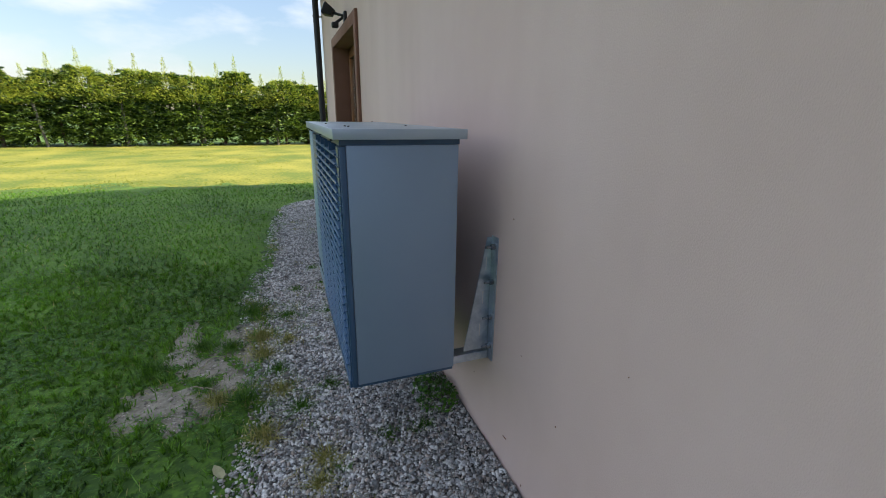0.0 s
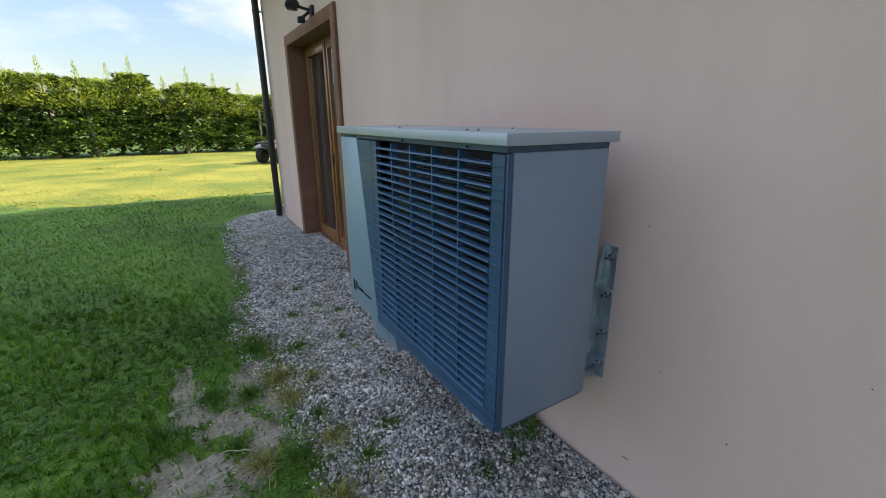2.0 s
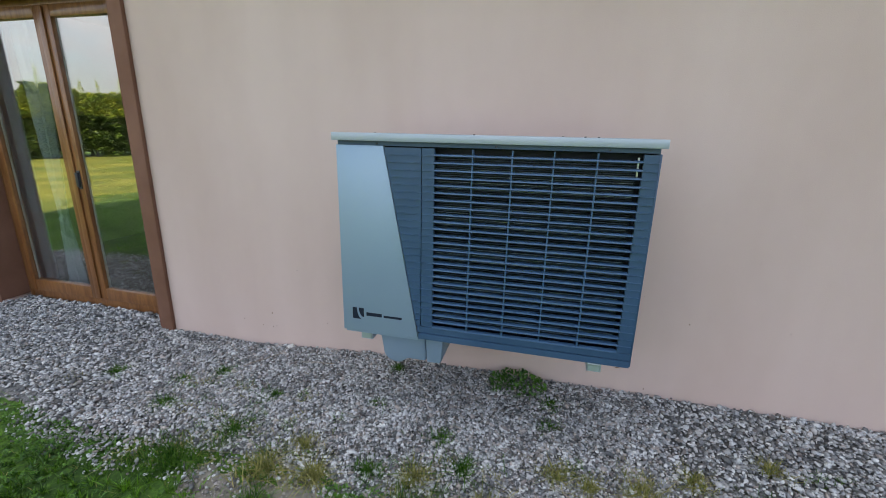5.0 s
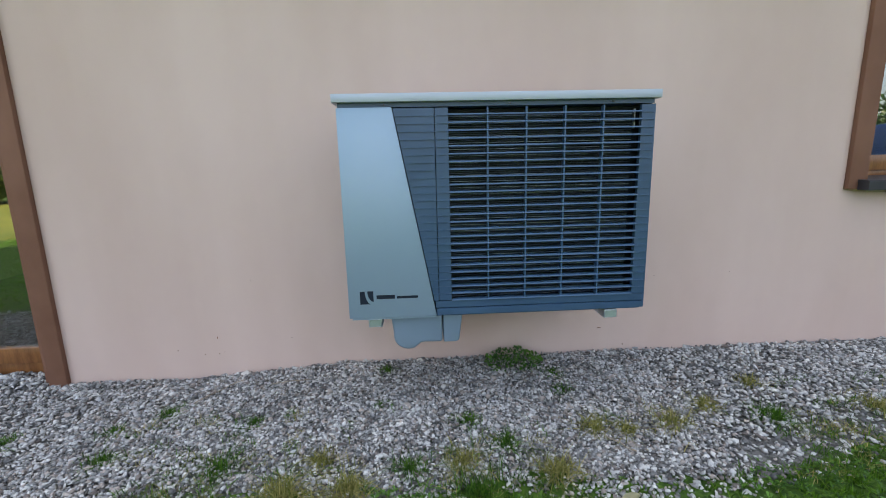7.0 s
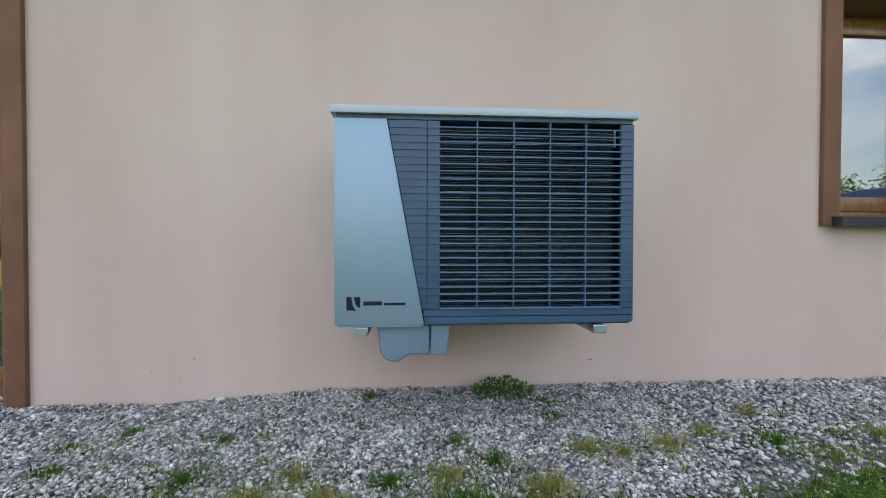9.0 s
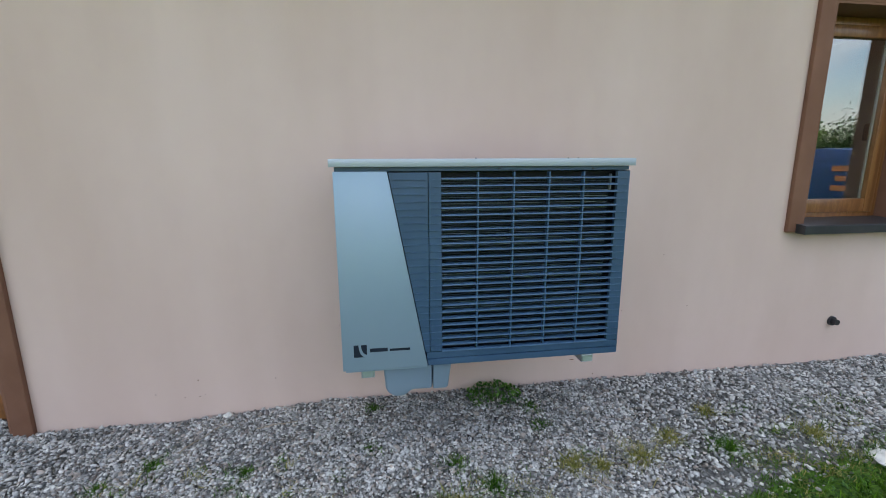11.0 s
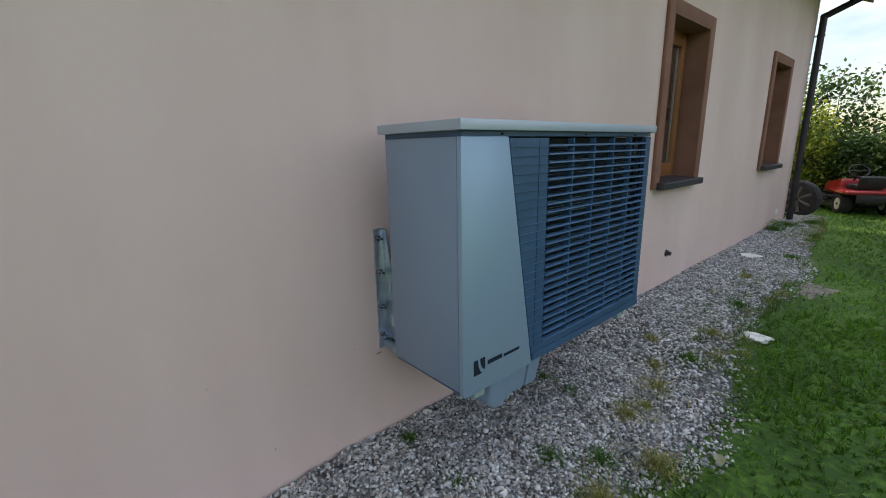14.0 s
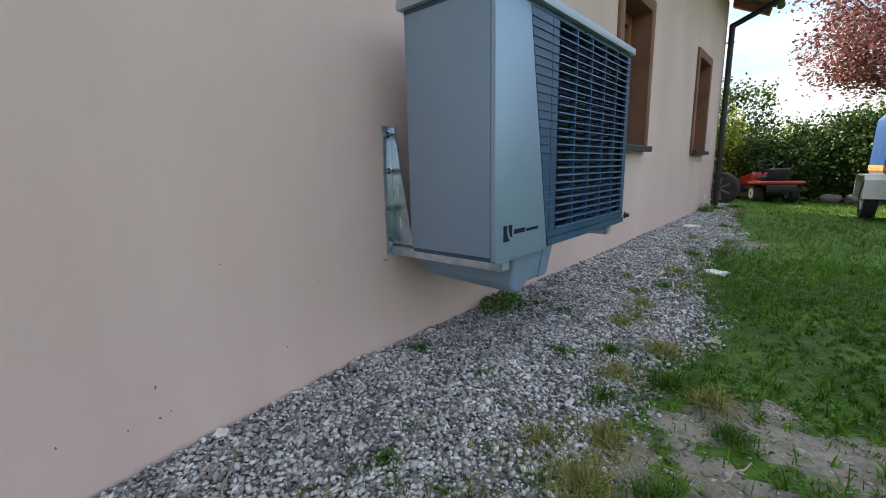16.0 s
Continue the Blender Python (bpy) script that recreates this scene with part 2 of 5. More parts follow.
def front_wall():
    bm = bmesh.new()
    y = Y_FAR
    for a, b, lo, hi in OPEN:
        box(bm, 0, WALL_T, y, a, -0.4, TOP)
        if lo > 0:
            box(bm, 0, WALL_T, a, b, -0.4, lo)
        else:
            box(bm, 0.19, WALL_T, a, b, -0.4, -0.031)
        box(bm, 0, WALL_T, a, b, hi, TOP)
        y = b
    box(bm, 0, WALL_T, y, Y_END, -0.4, TOP)
    return bm


single("wall_front", front_wall(), M_WALL, "pink-beige plastered house wall with faint vertical streaks", kind="structure", smooth=0)
for nm, bx in (("wall_garden_end", (WALL_T, 9.0, Y_END - 0.4, Y_END, -0.4, TOP)), ("wall_drive_end", (WALL_T, 9.0, Y_FAR, Y_FAR + 0.4, -0.4, TOP)),
               ("wall_back", (8.6, 9.0, Y_FAR + 0.4, Y_END - 0.4, -0.4, TOP))):
    single(nm, boxed(*bx), M_WALL, "plain pink-beige plastered house wall", kind="structure", smooth=0)
single("wall_inner", boxed(3.6, 3.7, Y_FAR + 0.4, Y_END - 0.4, 0.02, 2.6), M_INNER, "pale painted wall inside the house", kind="structure", smooth=0)
for k, yy in enumerate((1.2, -4.3)):
    single("wall_inner_%d" % (k + 2), boxed(WALL_T, 3.6, yy, yy + 0.1, 0.02, 2.6), M_INNER, "pale painted partition inside the house", kind="structure", smooth=0)
single("floor", boxed(WALL_T, 8.6, Y_FAR + 0.4, Y_END - 0.4, -0.1, 0.02), M_INFLOOR, "brown floor inside the house", kind="structure", smooth=0)
single("ceiling", boxed(WALL_T, 8.6, Y_FAR + 0.4, Y_END - 0.4, 2.6, 2.75), M_INNER, "pale ceiling inside the house", kind="structure", smooth=0)
# gable ends and roof
RIDGE_X, RIDGE_Z, EAVE_X, EAVE_Z, BACK_X = 6.0, 6.5, -0.62, 3.5, 10.2


def roof_mesh():
    o = [(EAVE_X, EAVE_Z), (RIDGE_X, RIDGE_Z), (BACK_X, 3.4), (BACK_X, 3.6), (RIDGE_X, RIDGE_Z + 0.2), (EAVE_X, EAVE_Z + 0.2)]
    return prism(o, "y", Y_FAR - 0.55, Y_END + 0.4)


single("roof", roof_mesh(), M_ROOF, "brown tiled pitched roof of the house", kind="structure", smooth=0)
for nm, y0 in (("wall_gable_garden", Y_END - 0.38), ("wall_gable_drive", Y_FAR + 0.02)):
    single(nm, prism([(0.02, TOP), (8.98, TOP), (8.9, 4.1), (RIDGE_X, RIDGE_Z - 0.02), (0.02, 3.78)], "y", y0, y0 + 0.36), M_WALL,
           "pink-beige plastered gable of the house", kind="structure", smooth=0)
# eave: gutter and rafter tails
def gutter():
    bm = bmesh.new()
    o = [(-0.69 + 0.065 * math.cos(a), 3.52 + 0.065 * math.sin(a)) for a in [math.pi + math.pi * k / 8 for k in range(9)]]
    o += [(-0.69 + 0.058 * math.cos(a), 3.52 + 0.058 * math.sin(a)) for a in [math.tau - math.pi * k / 8 for k in range(9)]]
    return prism(o, "y", Y_FAR - 0.55, Y_END + 0.55)


single("gutter", gutter(), M_PIPE, "black half-round rain gutter along the eave", "gutter", kind="structure")
rafter = single("rafter", prism([(-0.55, 3.36), (0.0, 3.62), (0.0, 3.76), (-0.58, 3.49)], "y", Y_FAR - 0.5, Y_FAR - 0.38), M_RAFTER,
                "brown stained rafter tail under the eave", "rafter", group="rafters under the eave", smooth=0)
for k in range(1, 16):
    copy_thing(rafter, pose(0, k * 0.93, 0))


def downpipe(y, label):
    t = thing("downpipe", (-0.085, y, 0), label, "downpipe")
    part("pipe", rod((-0.085, y, -0.05), (-0.085, y, 3.18), 0.046, sides=16), M_PIPE, t)
    bm = bmesh.new()
    bmesh.ops.create_uvsphere(bm, u_segments=14, v_segments=8, radius=0.05, matrix=Matrix.Translation((-0.085, y, 3.18)))
    rod((-0.085, y, 3.18), (-0.69, y, 3.44), 0.046, sides=16, bm=bm)
    part("neck", bm, M_PIPE, t)
    for z in (0.14, 1.62, 2.9):
        part("clip", rod((-0.085, y, z), (-0.085, y, z + 0.03), 0.052, sides=16), M_PIPE, t)
        part("bracket", boxed(-0.04, 0.0, y - 0.008, y + 0.008, z, z + 0.025), M_ZINC, t)
    return t


downpipe(Y_END - 0.06, "black plastic downpipe at the house corner by the lawn")
downpipe(Y_FAR + 0.05, "black plastic downpipe at the house corner by the mower")

# plastered surrounds, windows, terrace door
TR, PROUD = 0.1, 0.03


def surround(t, y0, y1, z0, z1, sill):
    """Brown plaster band round an opening and its reveals; y0, y1, z0, z1 are the opening."""
    lo = z0 - (0.05 if sill else 0.06)
    for a, b in ((y0 - TR, y0), (y1, y1 + TR)):
        part("surround", boxed(-PROUD, -0.0005, a, b, lo, z1 + TR, bevel=0.004), M_TRIM, t)
    part("surround", boxed(-PROUD, -0.0005, y0 + 0.0005, y1 - 0.0005, z1, z1 + TR, bevel=0.004), M_TRIM, t)
    part("reveal", boxed(-PROUD + 0.002, 0.2, y0, y0 + 0.012, z0, z1), M_TRIM, t)
    part("reveal", boxed(-PROUD + 0.002, 0.2, y1 - 0.012, y1, z0, z1), M_TRIM, t)
    part("reveal", boxed(-PROUD + 0.002, 0.2, y0 + 0.012, y1 - 0.012, z1 - 0.012, z1), M_TRIM, t)


def sash(t, name, y0, y1, z0, z1, x, w=0.075, handle=None):
    f = part(name, boxed(x, x + 0.06, y0, y0 + w, z0, z1, bevel=0.006), M_WOOD, t)
    for a in ((y1 - w, y1, z0, z1), (y0 + w, y1 - w, z0, z0 + w + 0.02), (y0 + w, y1 - w, z1 - w, z1)):
        part("rail", boxed(x + 0.001, x + 0.059, *a, bevel=0.006), M_WOOD, f)
    g = part("pane", boxed(x + 0.025, x + 0.031, y0 + w, y1 - w, z0 + w + 0.02, z1 - w), M_GLASS, f, "reflecting clear glass pane")
    g.visible_shadow = False
    bead = bmesh.new()
    for a in ((y0 + w, y0 + w + 0.012, z0 + w + 0.02, z1 - w), (y1 - w - 0.012, y1 - w, z0 + w + 0.02, z1 - w)):
        box(bead, x + 0.032, x + 0.045, *a)
    part("spacer", bead, M_WHITE, f)
    return f


def window(number, y0, y1, z0, z1):
    t = thing("window_%d" % number, (0, (y0 + y1) / 2, z0), "narrow brown timber window in a brown plaster surround", "window", kind="structure")
    surround(t, y0, y1, z0, z1, True)
    x = 0.17
    for a in ((y0 + 0.012, y0 + 0.062, z0, z1 - 0.012), (y1 - 0.062, y1 - 0.012, z0, z1 - 0.012), (y0 + 0.062, y1 - 0.062, z0, z0 + 0.055),
              (y0 + 0.062, y1 - 0.062, z1 - 0.07, z1 - 0.012)):
        part("frame", boxed(x, x + 0.07, *a, bevel=0.004), M_WOOD, t)
    sash(t, "sash", y0 + 0.055, y1 - 0.055, z0 + 0.05, z1 - 0.062, x - 0.015)
    part("window_sill", sill(y0, y1, z0), M_SILL, t, "dark metal window sill")
    part("handle", boxed(x + 0.05, x + 0.09, y0 + 0.09, y0 + 0.115, (z0 + z1) / 2 - 0.12, (z0 + z1) / 2, bevel=0.008), M_SILL, t)
    return t


def sill(y0, y1, z0):
    o = [(-0.095, z0 - 0.055), (-0.095, z0 - 0.004), (-0.09, z0 + 0.001), (0.168, z0 + 0.02), (0.168, z0 + 0.004), (-0.031, z0 - 0.012), (-0.031, z0 - 0.055)]
    return prism(o, "y", y0 - 0.045, y1 + 0.045)


window(1, *OPEN[1])
window(2, *OPEN[0])


def terrace_door(y0, y1, z0, z1):
    t = thing("door_1", (0, (y0 + y1) / 2, 0), "double glazed oak terrace door in a brown plaster surround, shut", "door", kind="structure")
    surround(t, y0, y1, z0, z1, False)
    x = 0.18
    for a in ((y0 + 0.012, y0 + 0.06, -0.03, z1 - 0.012), (y1 - 0.06, y1 - 0.012, -0.03, z1 - 0.012), (y0 + 0.06, y1 - 0.06, -0.03, 0.045),
              (y0 + 0.06, y1 - 0.06, z1 - 0.07, z1 - 0.012)):
        part("frame", boxed(x, x + 0.07, *a, bevel=0.004), M_WOOD, t)
    for a in (y0 + 0.002, y1 - 0.014):
        part("inner_reveal", boxed(x + 0.071, WALL_T + 0.004, a, a + 0.012, -0.03, z1 - 0.013), M_WHITE, t, "pale painted inner reveal")
    mid = (y0 + y1) / 2
    sash(t, "leaf", y0 + 0.05, mid + 0.0, 0.04, z1 - 0.06, x - 0.015, 0.08)
    sash(t, "leaf", mid + 0.001, y1 - 0.05, 0.04, z1 - 0.06, x - 0.015, 0.08)
    part("threshold", boxed(-0.01, 0.189, y0 + 0.012, y1 - 0.012, -0.3, -0.034), M_SILL, t, "dark stone threshold")
    part("astragal", boxed(x - 0.028, x - 0.015, mid - 0.025, mid + 0.025, 0.05, z1 - 0.07, bevel=0.004), M_WOOD, t)
    h = part("handle", boxed(x - 0.035, x - 0.0155, mid - 0.055, mid - 0.027, 0.98, 1.09, bevel=0.005), M_SILL, t, "black pull handle")
    part("handle_plate", boxed(x - 0.021, x - 0.0152, mid - 0.062, mid - 0.0265, 0.965, 1.105, bevel=0.002), M_SILL, h)


terrace_door(*OPEN[2])


def curtain(y0, y1, z0, z1, x, label, tied):
    bm = bmesh.new()
    n = int((y1 - y0) / 0.012)
    rows = []                                    # tied together at a third of its height
    for i in range(n + 1):
        y = y0 + (y1 - y0) * i / n
        dx = 0.022 * math.sin(y * 62) + 0.01 * math.sin(y * 140 + 1)
        rows.append([bm.verts.new((x + dx, (y0 + y1) / 2 + (y - (y0 + y1) / 2) * (f if tied else 1.0), z0 + (z1 - z0) * h))
                     for h, f in ((0, 1.0), (0.15, 0.72), (0.27, 0.4), (0.3, 0.36), (0.33, 0.4), (0.45, 0.7), (0.7, 1.1), (1, 1.5))])
    for a, b in zip(rows, rows[1:]):
        for k in range(len(a) - 1):
            bm.faces.new((a[k], b[k], b[k + 1], a[k + 1]))
    bmesh.ops.solidify(bm, geom=list(bm.faces), thickness=0.003)
    return single("curtain", bm, M_CURTAIN, label, "curtain", smooth=60)


curtain(3.66, 3.88, 0.03, 2.28, 0.33, "sheer white-blue curtain tied back behind the terrace door", True)
curtain(3.93, 4.125, 0.03, 2.28, 0.29, "grey-blue drape hanging straight beside the terrace door frame", False)

# ---- heat pump ----
F, B, YL, YR, Z0, Z1 = -0.613, -0.212, 0.648, -0.648, 0.515, 1.385     # front, back, sides, bottom, top of the body
PITCH, GY0, GY1, GZ0, GZ1 = 0.0308, -0.588, 0.205, 0.582, 1.380      # slats, open field of the grille


def edge_y(z):
    """Slanting edge of the silver panel."""
    return 0.272 + (0.43 - 0.272) * (z - Z0) / (Z1 - Z0)


def heat_pump():
    t = thing("heat_pump", (-0.4, 0, Z0), "wall-hung grey heat pump with dark slatted grille and silver panel", "heat pump")
    cover = bmesh.new()
    box(cover, -0.627, -0.187, -0.662, 0.662, 1.4035, 1.4355, bevel=0.0015)
    part("cover", cover, M_COVER, t, "light grey painted sheet-metal lid")
    part("lid_lip", boxed(-0.607, -0.207, -0.642, 0.642, 1.3855, 1.403), M_DARK, t, "recessed band under the lid")
    part("side_panel", boxed(-0.588, B, YR, YR + 0.014, Z0 + 0.012, Z1, bevel=0.003), M_GREY, t, "plain grey painted side panel")
    part("side_panel", boxed(-0.592, B, YL - 0.014, YL, Z0 + 0.012, Z1, bevel=0.003), M_GREY, t, "plain grey painted side panel")
    part("back_panel", boxed(B - 0.012, B - 0.0005, YR + 0.0145, YL - 0.0145, Z0 + 0.012, Z1), M_GREY, t)
    part("base_plate", boxed(-0.6, B, YR + 0.012, YL - 0.012, Z0 - 0.006, Z0 + 0.0115, bevel=0.002), M_DARK, t, "dark base plate")
    # silver panel with its slanting edge
    front = part("front_panel", prism([(YL, Z0), (YL, Z1), (edge_y(Z1), Z1), (edge_y(Z0), Z0)], "x", F, F + 0.02, bevel=0.0025), M_SILVER, t, "silver front panel")
    part("fold", boxed(F + 0.003, F + 0.012, edge_y(Z0) + 0.002, YL - 0.012, Z0 - 0.008, Z0 - 0.001), M_SILVER, front)
    # emblem and lettering as plain shapes
    y0, y1, z0, z1 = 0.598, 0.541, 0.578, 0.635
    left = [(y0, z0), (y0, z1), (y0 - 0.021, z1)]
    left += [(y0 - 0.021 - 0.026 * (1 - math.cos(a)), z1 - 0.057 * math.sin(a)) for a in [math.pi / 2 * k / 10 for k in range(1, 11)]]
    part("emblem", prism(left, "x", F - 0.0012, F - 0.0002), M_INK, front, "dark printed emblem")
    right = [(y1, z1), (y0 - 0.032, z1)]
    right += [(y0 - 0.032 - 0.025 * (1 - math.cos(a)), z1 - 0.046 * math.sin(a)) for a in [math.pi / 2 * k / 10 for k in range(1, 11)]]
    part("emblem", prism(right, "x", F - 0.0012, F - 0.0002), M_INK, front, "dark printed emblem")
    yy = 0.528
    for w, thick in ((0.078, 0.017), (0.0, 0), (0.09, 0.011)):
        if w:
            part("lettering", boxed(F - 0.0011, F - 0.0002, yy - w, yy, 0.599, 0.599 + thick), M_INK, front, "dark printed bar")
        yy -= w + (0.006 if w else 0.003)
    # dark field: boards left and right of the grille, bottom rail, top rail
    rows = int((GZ1 - GZ0) / PITCH) + 1
    grille = part("grille_frame", boxed(F + 0.012, F + 0.03, GY0 - 0.052, edge_y(Z0), Z0, GZ0 - 0.004, bevel=0.002), M_DARK, t, "dark blue-grey plastic grille frame")
    part("bottom_rail", prism([(F - 0.004, Z0 + 0.004), (F - 0.004, GZ0 - 0.036), (F + 0.0115, GZ0 - 0.034), (F + 0.0115, Z0 + 0.004)], "y",
                              GY0 - 0.054, edge_y(Z0 + 0.01) - 0.004), M_DARK, grille)
    part("bottom_rail", prism([(F, GZ0 - 0.031), (F, GZ0 - 0.003), (F + 0.0115, GZ0 - 0.003), (F + 0.0115, GZ0 - 0.031)], "y",
                              GY0 - 0.054, edge_y(GZ0 - 0.03) - 0.004), M_DARK, grille)
    part("side_rail", boxed(F + 0.0045, F + 0.024, YR - 0.001, GY0 - 0.0525, Z0 + 0.006, Z1 - 0.002, bevel=0.002), M_DARK, grille, "dark corner strip")
    for z in range(rows):
        a = GZ0 + z * PITCH
        b = min(a + PITCH - 0.0022, GZ1)
        if b - a < 0.008:
            continue
        part("board", prism([(0.262, a), (edge_y(a) - 0.004, a), (edge_y(b) - 0.004, b), (0.262, b)], "x", F + 0.001, F + 0.02), M_DARK, grille, smooth=0)
        part("board", boxed(F + 0.001, F + 0.02, GY1 + 0.0005, 0.2585, a, b), M_DARK, grille, smooth=0)
        part("board", boxed(F + 0.001, F + 0.02, GY0 - 0.052, GY0 - 0.0005, a, b), M_DARK, grille, smooth=0)
    part("backing", boxed(F + 0.0205, F + 0.026, GY1 + 0.001, edge_y(GZ0) - 0.001, GZ0, Z1 - 0.004), M_BLACK, grille)
    part("backing", boxed(F + 0.0205, F + 0.026, GY0 - 0.051, GY0 - 0.001, GZ0, Z1 - 0.004), M_BLACK, grille)
    # slats: sloping blades, sharing one mesh
    blade = prism([(F - 0.005, -0.0130), (F - 0.006, -0.0118), (F - 0.005, -0.0070), (F - 0.003, -0.0062), (F + 0.015, -0.0044), (F + 0.015, -0.0072), (F - 0.001, -0.0110)], "y", GY0, GY1)
    blade.transform(Matrix.Translation((0.4, 0, 0)))
    slat_mesh = to_mesh("slat", blade, M_SLAT, 0)
    for z in range(rows + 1):
        zz = GZ0 + 0.011 + z * PITCH
        if zz > GZ1 + 0.012:
            break
        ob = new("slat", slat_mesh)
        ob.parent = grille
        ob.location = (0, 0, zz - Z0)
        if z:
            part("slat_lip", boxed(F - 0.0035, F + 0.0008, GY0 - 0.0535, GY0, zz - 0.0135, zz - 0.0112), M_SLAT, grille, smooth=0)
            part("slat_lip", boxed(F - 0.0035, F + 0.0008, GY1, edge_y(zz) - 0.006, zz - 0.0135, zz - 0.0112), M_SLAT, grille, smooth=0)
    for k in range(1, 5):
        y = GY1 + (GY0 - GY1) * k / 5
        part("mullion", boxed(F - 0.004, F + 0.022, y - 0.003, y + 0.003, GZ0 - 0.003, GZ1), M_SLAT, grille, smooth=0)
    # coil behind, inside of the case
    fins = bmesh.new()
    for k in range(96):
        z = GZ0 - 0.02 + k * 0.0083
        box(fins, F + 0.052, F + 0.07, GY0 + 0.012, GY1 + 0.08, z, z + 0.0042)
    tagged(part("coil", fins, M_COIL, t, "dark ribbed heat exchanger behind the grille", smooth=0), kind="stuff")
    wires = bmesh.new()                          # bright guard wires, spaced a little closer than the slats
    for k in range(int((GZ1 - GZ0) / 0.0262)):
        z = GZ0 + 0.006 + k * 0.0262
        box(wires, F + 0.040, F + 0.0425, GY0 + 0.02, GY1 + 0.06, z, z + 0.0016)
    tagged(part("guard_wire", wires, M_WIRE, t, "bright thin guard wires before the heat exchanger", smooth=0), kind="stuff")
    part("inner_case", boxed(F + 0.071, F + 0.085, YR + 0.016, YL - 0.016, Z0 + 0.013, Z1 - 0.003), M_BLACK, t)
    part("stay", boxed(F + 0.036, F + 0.05, GY0 + 0.008, GY0 + 0.014, GZ1 - 0.09, GZ1 - 0.012), M_ZINC, t, "bright metal strip behind the grille")
    # screws
    for y in (0.51, -0.05, -0.52):
        part("screw", rod((F - 0.0035, y * 0.9, 1.393), (F + 0.01, y * 0.9, 1.393), 0.003, sides=8), M_SILL, t)
    for x in (-0.5, -0.28):
        part("screw", rod((x, YL - 0.03, Z0 - 0.009), (x, YL - 0.03, Z0 - 0.003), 0.006, sides=8), M_ZINC, t)
    for x, y in ((-0.55, -0.38), (-0.545, -0.43), (-0.3, -0.3), (-0.575, 0.05), (-0.25, 0.62)):
        part("rivet", rod((x, y, 1.433), (x, y, 1.4395), 0.004, sides=8), M_SILL, cover_of(t))
    return t


def cover_of(t):
    return next(c for c in t.children if c.name.startswith("cover"))


pump = heat_pump()


def pipe_cover():
    """Plastic hood under the pump, with a round belly and a seam."""
    def outline(y0, y1):
        if y1 > 0.3:
            pts = [(0.474, 0.508), (0.466, 0.425)]
            pts += [(0.40 + 0.066 * math.cos(a), 0.405 - 0.066 * math.sin(a)) for a in [math.pi * (0.02 + 0.6 * k / 10) for k in range(11)]]
            return pts + [(0.34, 0.372), (0.247, 0.37), (0.247, 0.508)]
        return [(0.2425, 0.508), (0.2425, 0.37), (0.182, 0.37), (0.172, 0.378), (0.158, 0.508)]
    t = thing("pipe_cover", (-0.35, 0.32, 0.37), "blue-grey plastic pipe hood under the heat pump", "pipe cover")
    for nm, o in (("hood", outline(0.247, 0.474)), ("end_piece", outline(0.158, 0.2425))):
        bm = prism(o, "x", -0.585, -0.03)
        for v in bm.verts:                      # the back rises towards the wall
            if v.co.x > -0.1 and v.co.z < 0.5:
                v.co.z = 0.508 - (0.508 - v.co.z) * 0.9
                v.co.x -= (0.508 - v.co.z) * 0.5
            elif v.co.x < -0.5 and v.co.z < 0.5:
                v.co.x += (0.508 - v.co.z) * 0.16
        bmesh.ops.bevel(bm, geom=[e for e in bm.edges if e.calc_face_angle(0) > 0.5], offset=0.014, segments=4, affect="EDGES", profile=0.5, clamp_overlap=True)
        part(nm, bm, M_PAN, t)
    return t


pipe_cover()


def wall_bracket(y, s, ya):
    """Galvanised console: wall rail with a tapering web, arm and bolts. s: side to which the open flange looks."""
    t = thing("wall_bracket", (0, y, 0.46), "galvanised steel wall bracket with bolts carrying the heat pump", "bracket", group="brackets under the heat pump")
    part("rail", boxed(-0.006, -0.0005, y - 0.04 if s > 0 else y - 0.014, y + 0.014 if s > 0 else y + 0.04, 0.462, 1.018, bevel=0.002), M_ZINC, t)
    web = part("web", prism([(-0.0065, 0.5065), (-0.0065, 1.012), (-0.026, 1.012), (-0.118, 0.5065)], "y", y - s * 0.034, y - s * 0.040), M_ZINC, t)
    bm = boxed(-0.585, -0.0065, ya - 0.03, ya + 0.03, 0.462, 0.5005, bevel=0.003)
    part("arm", bm, M_ZINC, t, "square steel arm")
    part("arm_end", boxed(-0.588, -0.5855, ya - 0.024, ya + 0.024, 0.467, 0.4955), material_cap(), t, "pale plastic end plug")
    part("pad", boxed(-0.5, -0.3, ya - 0.02, ya + 0.02, 0.501, 0.5085), M_BLACK, t)
    for z in (0.98, 0.83, 0.67, 0.535):
        b = part("bolt", rod((-0.006, y, z), (-0.05, y, z), 0.006, sides=10), M_BOLT, t)
        part("nut", rod((-0.012, y, z), (-0.026, y, z), 0.0125, sides=6), M_BOLT, b)
        part("washer", rod((-0.007, y, z), (-0.0105, y, z), 0.017, sides=16), M_ZINC, b)
    for z in (0.9, 0.75, 0.6):
        part("slot", boxed(-0.028 - (0.95 - z) * 0.06, -0.023 - (0.95 - z) * 0.06, y - s * 0.034, y - s * 0.0325, z - 0.028, z + 0.028), M_WHITE, web, "pale pressed slot", smooth=0)
    return t


_cap = []


def material_cap():
    if not _cap:
        _cap.append(material("end_plug", (0.28, 0.38, 0.34), (0.34, 0.44, 0.4), 8, 0.4))
    return _cap[0]


wall_bracket(0.58, 1, 0.542)
wall_bracket(-0.562, -1, -0.512)

# ---- ground ----
def ramp_of(y, table):
    return float(np.interp(y, [a for a, _ in table], [b for _, b in table]))


